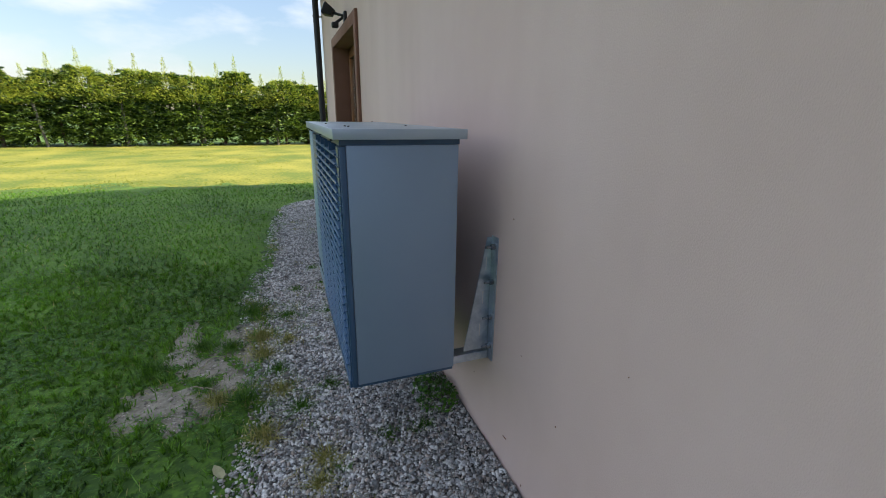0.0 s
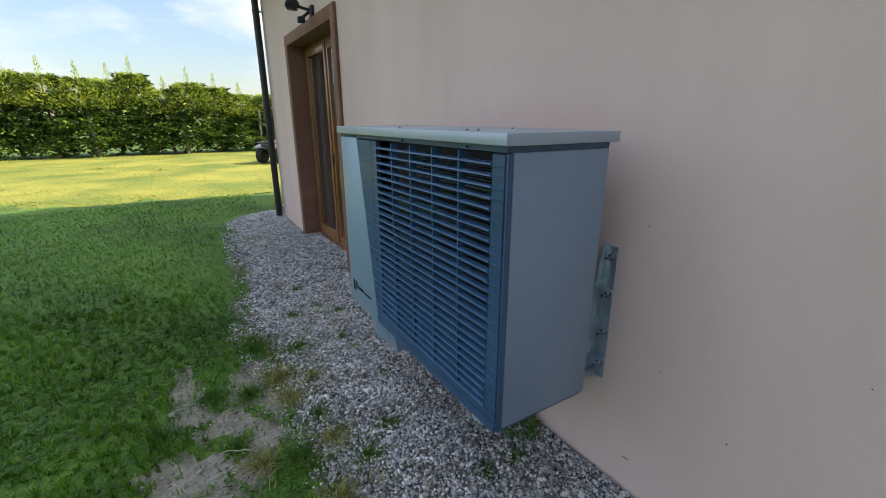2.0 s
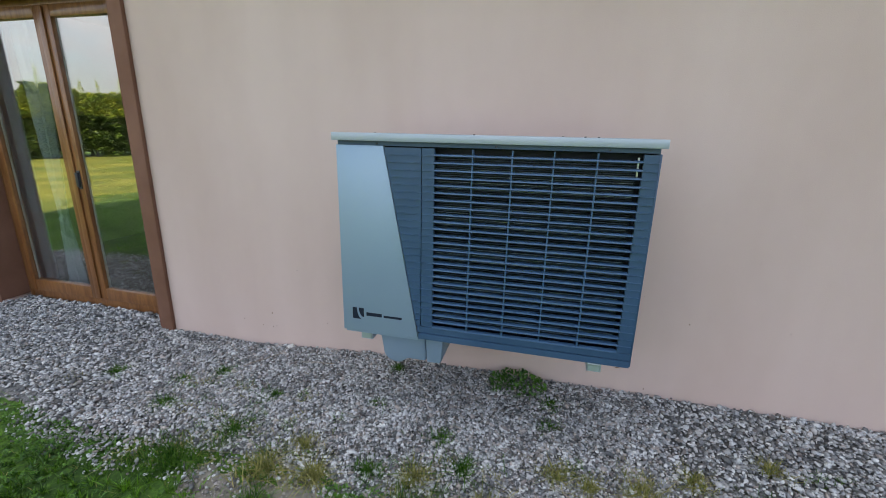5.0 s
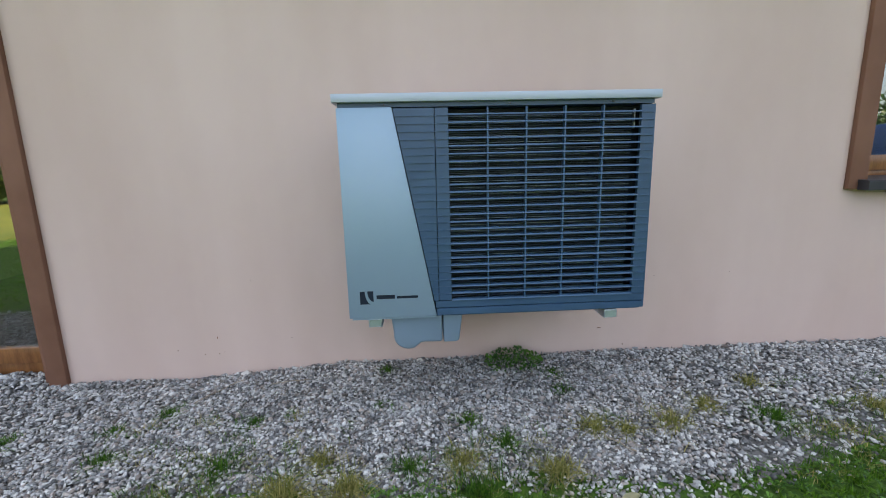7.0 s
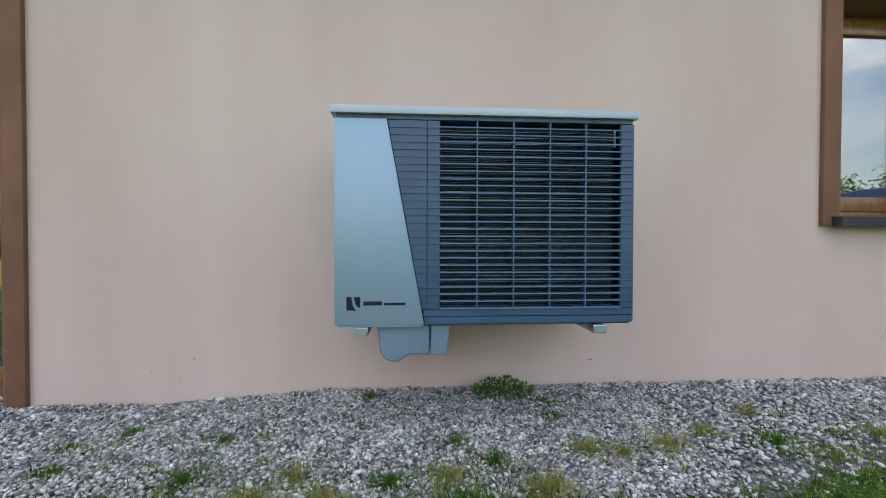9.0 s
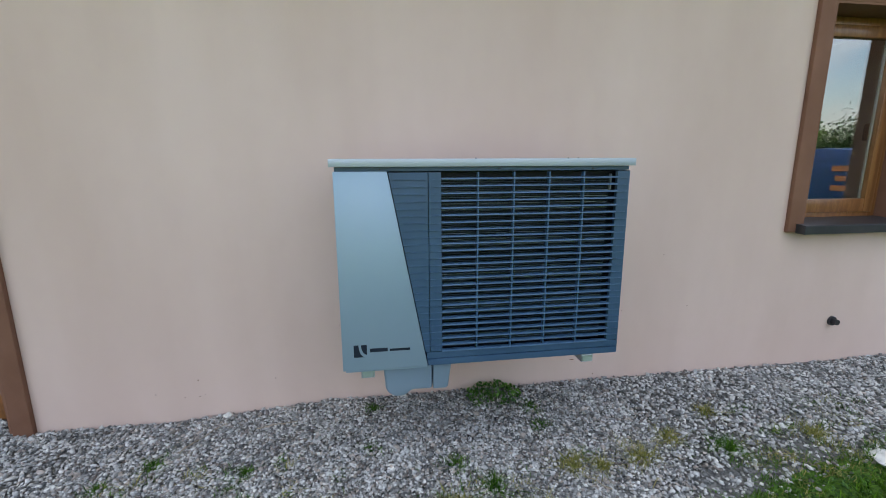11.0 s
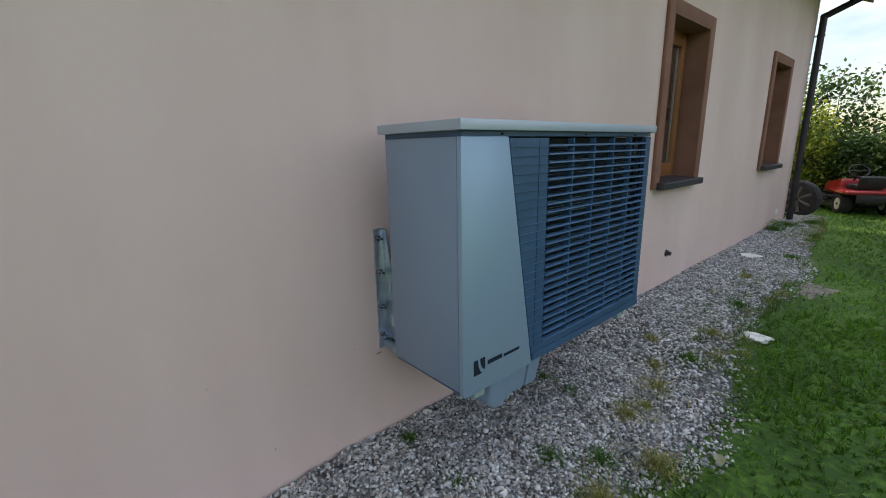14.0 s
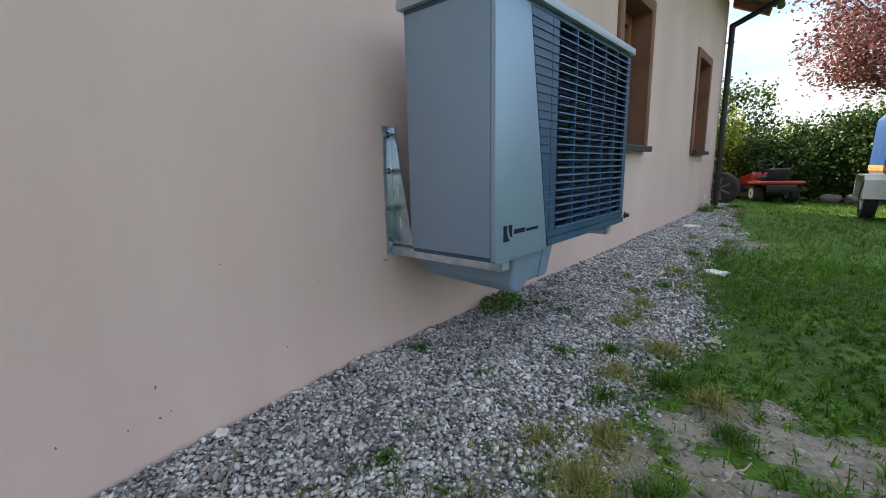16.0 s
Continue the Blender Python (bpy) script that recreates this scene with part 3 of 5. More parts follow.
EDGE = [(-8.6, -0.35), (-7.0, -0.55), (-5.6, -0.62), (-4.0, -0.77), (-2.9, -0.77), (-1.5, -0.87), (-1.1, -0.96), (0.8, -0.95), (1.6, -1.02), (2.5, -0.92),
        (3.6, -0.86), (5.1, -0.78), (5.7, -0.6), (6.1, -0.1)]


def lift(x, y):
    """Height of the ground: gravel heaped a little against the wall."""
    a = max(0.0, min(1.0, 1 + x / 0.9)) if x < 0.3 else 0.0
    b = 0.035 if y < 0.8 else 0.035 - 0.06 * min(1.0, (y - 0.8) / 0.9)
    return a * b + 0.014 * noise.noise(Vector((x * 1.3, y * 1.3, 0))) * max(0.0, min(1.0, -x - 0.4))


rng = np.random.default_rng(7)
_waves = [(rng.normal(size=2) * f, rng.uniform(0, 6.28), w) for f, w in ((0.9, 0.5), (1.7, 0.45), (3.1, 0.4), (5.5, 0.35), (9.0, 0.25), (14.0, 0.2)) for _ in range(3)]


def ripple(x, y, s=1.0):
    """A smooth random field between about -1 and 1."""
    return sum(w * np.sin(s * (k[0] * x + k[1] * y) + p) for k, p, w in _waves) / 2.2


def lift_all(x, y):
    return np.array([lift(a, b) for a, b in zip(x, y)])


def bulk(name, verts, faces, mat, smooth=False):
    """One mesh out of many equal bits: verts (n, k, 3), faces a list of corner tuples of one bit."""
    n, k, _ = verts.shape
    me = bpy.data.meshes.new(name)
    me.vertices.add(n * k)
    me.vertices.foreach_set("co", verts.astype(np.float32).ravel())
    base = (np.arange(n) * k)[:, None]
    idx = np.concatenate([base + np.array(f)[None, :] for f in faces], axis=1)
    per = sum(len(f) for f in faces)
    me.loops.add(n * per)
    me.loops.foreach_set("vertex_index", idx.astype(np.int32).ravel())
    offs = np.cumsum([0] + [len(f) for f in faces[:-1]])
    st = ((np.arange(n) * per)[:, None] + offs[None, :]).ravel()
    me.polygons.add(n * len(faces))
    me.polygons.foreach_set("loop_start", st.astype(np.int32))
    if smooth:
        me.polygons.foreach_set("use_smooth", np.ones(n * len(faces), dtype=bool))
    me.update(calc_edges=True)
    me.materials.append(mat)
    return me


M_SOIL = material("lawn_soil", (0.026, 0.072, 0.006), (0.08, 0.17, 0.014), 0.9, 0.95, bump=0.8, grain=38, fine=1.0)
M_BARE = material("bare_soil", (0.15, 0.138, 0.102), (0.265, 0.243, 0.195), 9, 0.95, bump=0.5, grain=60, fine=0.7)
M_BED = material("gravel_dust", (0.075, 0.075, 0.072), (0.2, 0.197, 0.185), 30, 0.95, bump=1.0, grain=90, fine=0.9)
M_STONE = material("gravel_stone", (0.115, 0.118, 0.117), (0.69, 0.695, 0.675), 9, 0.75, bump=0.12, grain=160, fine=0.3, island=0.9, spread=(0.1, 1.02))
M_STONE2 = material("warm_gravel_stone", (0.12, 0.102, 0.092), (0.48, 0.43, 0.385), 9, 0.75, bump=0.12, grain=160, fine=0.25, island=0.85, spread=(0.1, 0.95))
M_GRASS = material("grass_blade", (0.02, 0.082, 0.004), (0.12, 0.275, 0.02), 0.8, 0.55, island=0.65, grain=4, fine=0.4, leaf=0.4, spread=(0.25, 0.85))
M_STRAW = material("dry_grass_blade", (0.14, 0.17, 0.03), (0.42, 0.37, 0.13), 2, 0.7, island=0.7, leaf=0.25, spread=(0.2, 0.8))
# Two copies of one lawn grass: shaded, then with sunlight in its colour.
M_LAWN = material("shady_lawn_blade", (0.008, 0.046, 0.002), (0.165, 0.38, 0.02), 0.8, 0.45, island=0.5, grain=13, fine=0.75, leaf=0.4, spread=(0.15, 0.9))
M_SUNLIT_BLADE = material("sunny_lawn_blade", (0.095, 0.155, 0.008), (0.27, 0.285, 0.024), 0.5, 0.6, island=0.2, grain=3, fine=0.3, leaf=0.3, spread=(0.2, 0.85))
M_WEED = material("weed_leaf", (0.02, 0.085, 0.007), (0.115, 0.28, 0.03), 3, 0.5, island=0.6, leaf=0.3, spread=(0.2, 0.8))


def ground():
    bm = bmesh.new()
    def lines(far, lo, hi, step):
        n = int((hi - lo) / step)
        return [-far, -far / 3, -far / 9] + [lo + (hi - lo) * i / n for i in range(n + 1)] + [far / 9, far / 3, far]
    xs, ys = lines(900, -14, 12, 0.25), lines(900, -16, 26, 0.25)
    grid = [[bm.verts.new((x, y, lift(x, y) - 0.014)) for y in ys] for x in xs]
    for i in range(len(xs) - 1):
        for j in range(len(ys) - 1):
            bm.faces.new((grid[i][j], grid[i + 1][j], grid[i + 1][j + 1], grid[i][j + 1]))
    return bm


single("ground", ground(), M_SOIL, "mown lawn ground, sunlit beyond the house shadow", kind="structure", smooth=180)


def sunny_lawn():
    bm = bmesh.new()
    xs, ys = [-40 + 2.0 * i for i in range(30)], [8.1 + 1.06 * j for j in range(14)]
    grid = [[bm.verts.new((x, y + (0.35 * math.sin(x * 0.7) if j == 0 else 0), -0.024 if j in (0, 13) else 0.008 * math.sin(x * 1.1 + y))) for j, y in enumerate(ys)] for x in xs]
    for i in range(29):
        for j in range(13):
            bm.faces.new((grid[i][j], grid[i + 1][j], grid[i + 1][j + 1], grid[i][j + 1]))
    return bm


# Same lawn, lightened and yellowed in colour for the sun past the house shadow.
M_SUNNY = material("sunlit_lawn_tint", (0.08, 0.125, 0.008), (0.24, 0.235, 0.03), 0.6, 0.95, bump=0.6, grain=14, fine=0.6)
single("lawn", sunny_lawn(), M_SUNNY, "lawn before the hedge, coloured bright and yellow for sunlight", kind="structure", smooth=180)


def gravel_bed():
    bm = bmesh.new()
    ys = np.arange(-8.6, 6.11, 0.1)
    rows = []
    for y in ys:
        e = ramp_of(y, EDGE) - 0.03 + 0.1 * float(ripple(np.array(0.0), np.array(y), 1.0))
        rows.append([bm.verts.new((e * f, y, lift(e * f, y) - (0.006 if f < 0.99 else 0.02))) for f in (-0.05, 0.2, 0.4, 0.6, 0.8, 0.92, 1.0)])
    for a, b in zip(rows, rows[1:]):
        for k in range(6):
            bm.faces.new((a[k], a[k + 1], b[k + 1], b[k]))
    bmesh.ops.recalc_face_normals(bm, faces=bm.faces)
    return bm


single("gravel_bed", gravel_bed(), M_BED, "grey gravel strip along the house wall", kind="structure", smooth=180)
BARE = [(-1.52, 0.30, 0.2, 0.16), (-1.32, 0.6, 0.14, 0.11), (-1.5, 1.03, 0.08, 0.24), (-1.17, 0.40, 0.1, 0.1), (-1.12, 1.05, 0.07, 0.15),
        (-1.38, 0.1, 0.08, 0.07), (-1.2, 0.88, 0.12, 0.17), (-1.27, 0.22, 0.1, 0.11), (-1.08, 0.66, 0.09, 0.14), (-1.48, 0.76, 0.1, 0.1), (-1.0, -3.5, 0.12, 0.25)]


def bare_patch(cx, cy, rx, ry):
    bm = bmesh.new()
    mid = bm.verts.new((cx, cy, lift(cx, cy) - 0.009))
    rings = []
    for q, dz in ((0.5, -0.0095), (0.85, -0.011), (1.2, -0.0165)):
        rings.append([])
        for k in range(36):
            a = math.tau * k / 36
            r = q * (1 + 0.28 * math.sin(3 * a + cx * 40) + 0.16 * math.sin(7 * a + cy * 30))
            x, y = cx + rx * r * math.cos(a), cy + ry * r * math.sin(a)
            rings[-1].append(bm.verts.new((x, y, lift(x, y) + dz + 0.0015 * math.sin(x * 40 + y * 33))))
    for k in range(36):
        j = (k + 1) % 36
        bm.faces.new((mid, rings[0][k], rings[0][j]))
        for a, b in zip(rings, rings[1:]):
            bm.faces.new((a[k], b[k], b[j], a[j]))
    bmesh.ops.recalc_face_normals(bm, faces=bm.faces)
    return bm


for q in BARE:
    single("soil_patch", bare_patch(*q), M_BARE, "bare grey-brown soil in the worn lawn", kind="structure", smooth=180)


def bare_at(x, y):
    """How deep a place lies in bare soil, 0 to 1."""
    d = np.zeros_like(x)
    for cx, cy, rx, ry in BARE:
        d = np.maximum(d, np.clip(1.05 - np.sqrt(((x - cx) / rx) ** 2 + ((y - cy) / ry) ** 2), 0, 1) * 2.6)
    return np.clip(d, 0, 1)


def edge_all(y):
    return np.interp(y, [a for a, _ in EDGE], [b for _, b in EDGE])


def pebbles(name, count, y0, y1, level, size, mat, label, seed, inside=0.0):
    r = np.random.default_rng(seed)
    bm = bmesh.new()
    bmesh.ops.create_icosphere(bm, subdivisions=level, radius=1)
    v0 = np.array([v.co[:] for v in bm.verts])
    faces = [tuple(v.index for v in f.verts) for f in bm.faces]
    bm.free()
    y = r.uniform(y0, y1, count * 2)
    x = edge_all(y) * r.uniform(0.0, 1.22, count * 2) - 0.012
    depth = x / edge_all(y) + 0.16 * ripple(x, y, 1.3)
    keep = (r.uniform(size=count * 2) < np.clip((1.2 - depth) * 2.6, 0.0, 1)) & (x < -0.008)
    x, y = x[keep][:count], y[keep][:count]
    if inside:                                   # fills a recess behind the wall face
        x = -r.uniform(0.0, inside, len(x))
    n = len(x)
    s = size * np.clip(r.lognormal(0, 0.33, n), 0.5, 2.1)
    shape = np.stack([s * r.uniform(0.8, 1.25, n), s * r.uniform(0.65, 1.0, n), s * r.uniform(0.4, 0.7, n)], 1)
    lump = 1 + 0.27 * r.normal(size=(n, len(v0), 1)).clip(-1.5, 1.5)
    v = v0[None] * lump * shape[:, None, :]
    # any turn about z, then a lean
    a, b = r.uniform(0, math.tau, n), r.normal(0, 0.45, n)
    cb, sb = np.cos(b)[:, None], np.sin(b)[:, None]
    v = np.stack([v[..., 0] * cb + v[..., 2] * sb, v[..., 1], -v[..., 0] * sb + v[..., 2] * cb], -1)
    ca, sa = np.cos(a)[:, None], np.sin(a)[:, None]
    v = np.stack([v[..., 0] * ca - v[..., 1] * sa, v[..., 0] * sa + v[..., 1] * ca, v[..., 2]], -1)
    z = lift_all(x, y) + r.uniform(-0.004, 0.012, n) + 0.006 * ripple(x, y, 2.2) - 0.035 * np.clip(x / edge_all(y) - 0.88, 0, 0.3)
    v[..., 0] += x[:, None]
    v[..., 1] += y[:, None]
    v[..., 2] += z[:, None]
    if inside:
        v[..., 0] += inside
        v[..., 2] -= 0.002
    else:
        v[..., 0] = np.minimum(v[..., 0], -0.003)
    return tagged(new(name, bulk(name, v, faces, mat, False)), label, "gravel", kind="stuff")


pebbles("gravel", 36000, -0.9, 2.0, 1, 0.0069, M_STONE, "loose grey and white rounded gravel by the wall", 1)
pebbles("gravel", 6000, -0.9, 2.0, 1, 0.0072, M_STONE2, "loose reddish and buff rounded gravel by the wall", 2)
pebbles("gravel", 24000, 2.0, 6.0, 1, 0.0082, M_STONE, "loose grey gravel beside the terrace door", 3)
pebbles("gravel", 35000, -8.4, -0.9, 1, 0.0085, M_STONE, "loose grey gravel below the narrow windows", 4)
pebbles("gravel", 8000, -8.4, 6.0, 1, 0.0084, M_STONE2, "loose buff gravel scattered along the wall", 5)

pebbles("gravel", 1500, 2.5, 4.12, 1, 0.0106, M_STONE, "loose grey gravel against the terrace door", 6, inside=0.165)


def crumbs(count, seed):
    """Small stones and clods strewn over the bare soil."""
    r = np.random.default_rng(seed)
    bm = bmesh.new()
    bmesh.ops.create_icosphere(bm, subdivisions=1, radius=1)
    v0, faces = np.array([v.co[:] for v in bm.verts]), [tuple(v.index for v in f.verts) for f in bm.faces]
    bm.free()
    q = np.array(BARE)[r.integers(0, len(BARE), count)]
    d, a = np.sqrt(r.uniform(size=count)) * 1.2, r.uniform(0, math.tau, count)
    x, y = q[:, 0] + q[:, 2] * d * np.cos(a), q[:, 1] + q[:, 3] * d * np.sin(a)
    s = 0.003 * r.lognormal(0, 0.5, count)
    v = v0[None] * (1 + 0.2 * r.normal(size=(count, len(v0), 1))) * s[:, None, None] * np.array([[[1.2, 1.0, 0.7]]])
    v += np.stack([x, y, lift_all(x, y) - 0.009], 1)[:, None, :]
    return tagged(new("crumbs", bulk("crumbs", v, faces, M_STONE2, True)), "small stones and clods on bare soil", "crumbs", kind="stuff")


crumbs(1800, 33)


def blades(x, y, height, width, r, lean=1.15, z=None):
    """Grass blades of five corners each."""
    n = len(x)
    h = height * np.clip(r.normal(1, 0.3, n), 0.35, 1.9)
    w = width * r.uniform(0.7, 1.3, n)
    a, d = r.uniform(0, math.tau, n), r.uniform(0, math.tau, n)
    l = h * np.abs(r.normal(0, lean, n))
    ux, uy = np.cos(a) * w / 2, np.sin(a) * w / 2
    bx, by = np.cos(d) * l, np.sin(d) * l
    z = lift_all(x, y) - 0.012 if z is None else z
    hz = h / np.sqrt(1 + (l / h) ** 2)
    v = np.empty((n, 5, 3))
    for i, (side, up, out) in enumerate(((-1, 0, 0), (1, 0, 0), (0.8, 0.6, 0.4), (-0.8, 0.6, 0.4), (0, 1, 1))):
        v[:, i, 0], v[:, i, 1], v[:, i, 2] = x + side * ux + out * bx, y + side * uy + out * by, z + up * hz
    return v


BLADE = [(0, 1, 2, 3), (3, 2, 4)]


def lawn(name, x0, x1, y0, y1, count, height, width, seed, mat, label, clip=None):
    r = np.random.default_rng(seed)
    x, y = r.uniform(x0, x1, count), r.uniform(y0, y1, count)
    e = np.where((y > -8.6) & (y < 6.1), edge_all(y), 9.0)
    into = (e - x) + 0.10 * ripple(x, y, 1.4)             # how far out on the lawn
    patch = ripple(x, y, 0.9)
    chance = np.clip(into * 2.6 + 0.10, 0, 1) * (1 - 0.86 * bare_at(x, y) * np.clip(0.75 + 0.9 * ripple(x, y, 2.6), 0, 1)) * np.where(into < 0.55, np.clip(0.75 + 0.5 * ripple(x, y, 1.9), 0.3, 1), 1)
    worn = np.clip(1.15 - np.hypot((x + 1.3) / 0.42, (y - 0.6) / 0.85), 0, 1) * np.clip(0.55 + 1.6 * ripple(x, y, 3.4), 0, 1)
    chance = np.where(into < 0.0, 0, chance * (1 - 0.8 * worn))
    keep = (r.uniform(size=count) < chance) & ~((x > -0.1) & (y > Y_FAR) & (y < Y_END))
    if clip:
        keep &= clip(x, y)
    x, y, patch = x[keep], y[keep], patch[keep]
    # turf grows in small clumps: each blade is drawn towards its clump's middle, and clumps differ in height
    cell, pull = 0.05 + 4.5 * width, 0.55 if width < 0.006 else 0.3
    wx, wy = x + 0.06 * ripple(y, x, 2.3) + 0.35 * y, y + 0.06 * ripple(x, y, 2.1) - 0.35 * x
    gx, gy = np.floor(wx / cell), np.floor(wy / cell)
    h1, h2, h3 = [np.abs(np.sin(gx * a + gy * b) * 43758.5453) % 1.0 for a, b in ((12.9898, 78.233), (39.346, 11.135), (73.156, 52.235))]
    x, y = x + ((gx + h1) * cell - wx) * pull, y + ((gy + h2) * cell - wy) * pull
    tall = np.clip(1 + 0.25 * patch + 0.3 * ripple(x, y, 2.7), 0.45, 1.6) * (0.4 + 1.15 * h3)
    v = blades(x, y, height * tall, width, r)
    return tagged(new(name, bulk(name, v, BLADE, mat)), label, "grass", kind="stuff")


def edge_growth(count, seed, mat, label):
    """Small clumps of grass on the outer half of the gravel."""
    r = np.random.default_rng(seed)
    n = count // 26
    cy = r.uniform(-8.2, 5.4, n)
    cx = edge_all(cy) * (1.12 - 0.62 * r.uniform(0, 1, n) ** 1.7)
    ok = ripple(cx, cy, 1.1) + r.normal(0, 0.25, n) > 0.02
    cx, cy = np.repeat(cx[ok], 26), np.repeat(cy[ok], 26)
    x, y = cx + r.normal(0, 0.024, len(cx)), cy + r.normal(0, 0.024, len(cx))
    v = blades(x, y, 0.03, 0.003, r, 1.7, z=lift_all(x, y) + 0.004)
    return tagged(new("grass", bulk("grass", v, BLADE, mat)), label, "grass", kind="stuff")


edge_growth(23000, 17, M_GRASS, "sparse green grass growing through the gravel")
edge_growth(17000, 18, M_STRAW, "sparse dry grass growing through the gravel")
NEAR = lambda x, y: (x > -3.1 + 0.5 * ripple(x, y, 1.2)) & (y > -2.8 + 0.4 * ripple(y, x, 1.3)) & (y < 2.9 + 0.5 * ripple(x, y, 1.5))
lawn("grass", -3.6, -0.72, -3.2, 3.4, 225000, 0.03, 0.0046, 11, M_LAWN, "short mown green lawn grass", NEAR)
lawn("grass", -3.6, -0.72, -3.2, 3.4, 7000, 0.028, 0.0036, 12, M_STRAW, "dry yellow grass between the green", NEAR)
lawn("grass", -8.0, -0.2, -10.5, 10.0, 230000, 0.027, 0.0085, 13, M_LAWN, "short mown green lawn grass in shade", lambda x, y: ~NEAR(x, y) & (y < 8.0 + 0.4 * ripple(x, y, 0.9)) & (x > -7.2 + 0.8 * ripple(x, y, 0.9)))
lawn("grass", -8.0, -0.2, -10.5, 10.0, 14000, 0.026, 0.006, 14, M_STRAW, "dry yellow grass in the lawn", lambda x, y: ~NEAR(x, y))
# Sunlit-coloured blades take over roughly where the house shadow ends.
lawn("grass", -16.0, 9.0, 5.7, 20.5, 110000, 0.016, 0.015, 15, M_SUNLIT_BLADE, "sunlit mown lawn", lambda x, y: (y > 8.0 + 0.4 * ripple(x, y, 0.9)) | (x < -7.2 + 0.8 * ripple(x, y, 0.9)) | (x > -0.2))
lawn("grass", -16.0, 9.0, 5.7, 20.5, 5000, 0.03, 0.014, 16, M_SUNLIT_BLADE, "sunlit yellowish grass", lambda x, y: (y > 8.5) | (x < -8))


def broad_leaves(count, seed):
    """Rosettes of small broad leaves among the grass."""
    r = np.random.default_rng(seed)
    cx, cy = r.uniform(-3.2, -0.95, count), r.uniform(-2.6, 3.0, count)
    keep = (cx < edge_all(cy) - 0.05) & (bare_at(cx, cy) < 0.6) & (ripple(cx, cy, 1.7) + r.normal(0, 0.3, count) > 0.1)
    cx, cy = cx[keep], cy[keep]
    n = len(cx)
    k = 6
    a = r.uniform(0, math.tau, (n, k))
    L, up = r.uniform(0.008, 0.021, (n, k)), r.uniform(0.2, 0.9, (n, k))
    bx, by = np.repeat(cx, k), np.repeat(cy, k)
    a, L, up = a.ravel(), L.ravel(), up.ravel()
    dx, dy = np.cos(a), np.sin(a)
    z = lift_all(bx, by) + 0.004
    v = np.empty((n * k, 4, 3))
    for i, (f, s, h) in enumerate(((0.05, 0, 0), (0.6, 0.24, 0.8), (1, 0, 0.7), (0.6, -0.24, 0.8))):
        v[:, i, 0] = bx + dx * L * f - dy * L * s
        v[:, i, 1] = by + dy * L * f + dx * L * s
        v[:, i, 2] = z + L * up * h
    return tagged(new("clover", bulk("clover", v, [(0, 1, 2, 3)], M_WEED)), "small broad-leaved weeds in the lawn", "weeds", kind="stuff")


broad_leaves(16000, 21)


def tuft(cx, cy, radius, height, count, mat, label, seed):
    r = np.random.default_rng(seed)
    d, a = radius * np.abs(r.normal(0, 0.6, count)), r.uniform(0, math.tau, count)
    d *= 1 + 0.3 * np.sin(3 * a + seed)
    x, y = d * np.cos(a), d * np.sin(a)
    v = blades(x, y, height * 0.68, 0.0034, r, 1.6, z=np.full(count, 0.002))
    ob = new("grass_tuft", bulk("grass_tuft", v, BLADE, mat))
    ob.location = (cx, cy, lift(cx, cy))
    return tagged(ob, label, "grass tuft", group="tufts in the gravel")


GREEN_TUFT, DRY_TUFT = "green grass tuft growing in the gravel", "dry yellow grass tuft in the gravel"
for k, (x, y, rad, h, dry) in enumerate(((-0.80, 0.0, 0.05, 0.07, 0), (-0.42, 1.58, 0.05, 0.05, 0), (-0.55, 1.12, 0.03, 0.035, 0), (-0.77, 1.65, 0.07, 0.05, 0),
        (-0.85, 1.14, 0.07, 0.06, 0), (-0.14, 0.55, 0.04, 0.04, 0), (-0.47, 0.55, 0.05, 0.03, 0), (-0.64, 0.15, 0.08, 0.04, 0), (-0.72, -0.4, 0.07, 0.05, 1),
        (-0.75, -0.53, 0.06, 0.05, 1), (-0.72, -0.75, 0.1, 0.06, 1), (-0.61, -0.97, 0.06, 0.06, 1), (-0.45, -1.32, 0.05, 0.06, 1), (-0.73, -1.21, 0.09, 0.07, 0),
        (-0.91, 0.4, 0.07, 0.06, 0), (-0.24, -0.36, 0.07, 0.03, 0), (-0.41, -0.36, 0.06, 0.03, 0), (-0.9, 0.2, 0.08, 0.06, 1), (-1.0, 0.62, 0.08, 0.07, 1),
        (-0.6, 2.2, 0.05, 0.05, 0), (-0.7, -1.75, 0.08, 0.06, 1), (-0.66, -2.5, 0.1, 0.06, 0), (-0.5, -3.4, 0.08, 0.06, 1), (-0.62, -4.6, 0.12, 0.07, 0),
        (-0.12, -6.3, 0.12, 0.12, 0), (-0.2, -6.9, 0.14, 0.1, 0), (-0.4, -7.4, 0.15, 0.1, 0), (-0.85, 0.75, 0.07, 0.06, 1), (-1.08, 0.15, 0.09, 0.08, 0), (-1.22, 0.2, 0.07, 0.07, 1), (-1.02, 0.85, 0.09, 0.08, 1), (-1.2, 0.78, 0.08, 0.07, 0), (-1.38, 0.85, 0.07, 0.07, 0), (-1.62, 0.62, 0.1, 0.07, 0), (-1.3, 0.38, 0.05, 0.05, 0), (-1.08, 1.3, 0.1, 0.07, 0), (-0.98, -0.15, 0.08, 0.07, 1), (-0.55, 1.75, 0.04, 0.04, 0))):
    tuft(x, y, rad, h, int(140 + (34000 if dry else 28000) * rad * rad), M_STRAW if dry else M_GRASS, DRY_TUFT if dry else GREEN_TUFT, 40 + k)


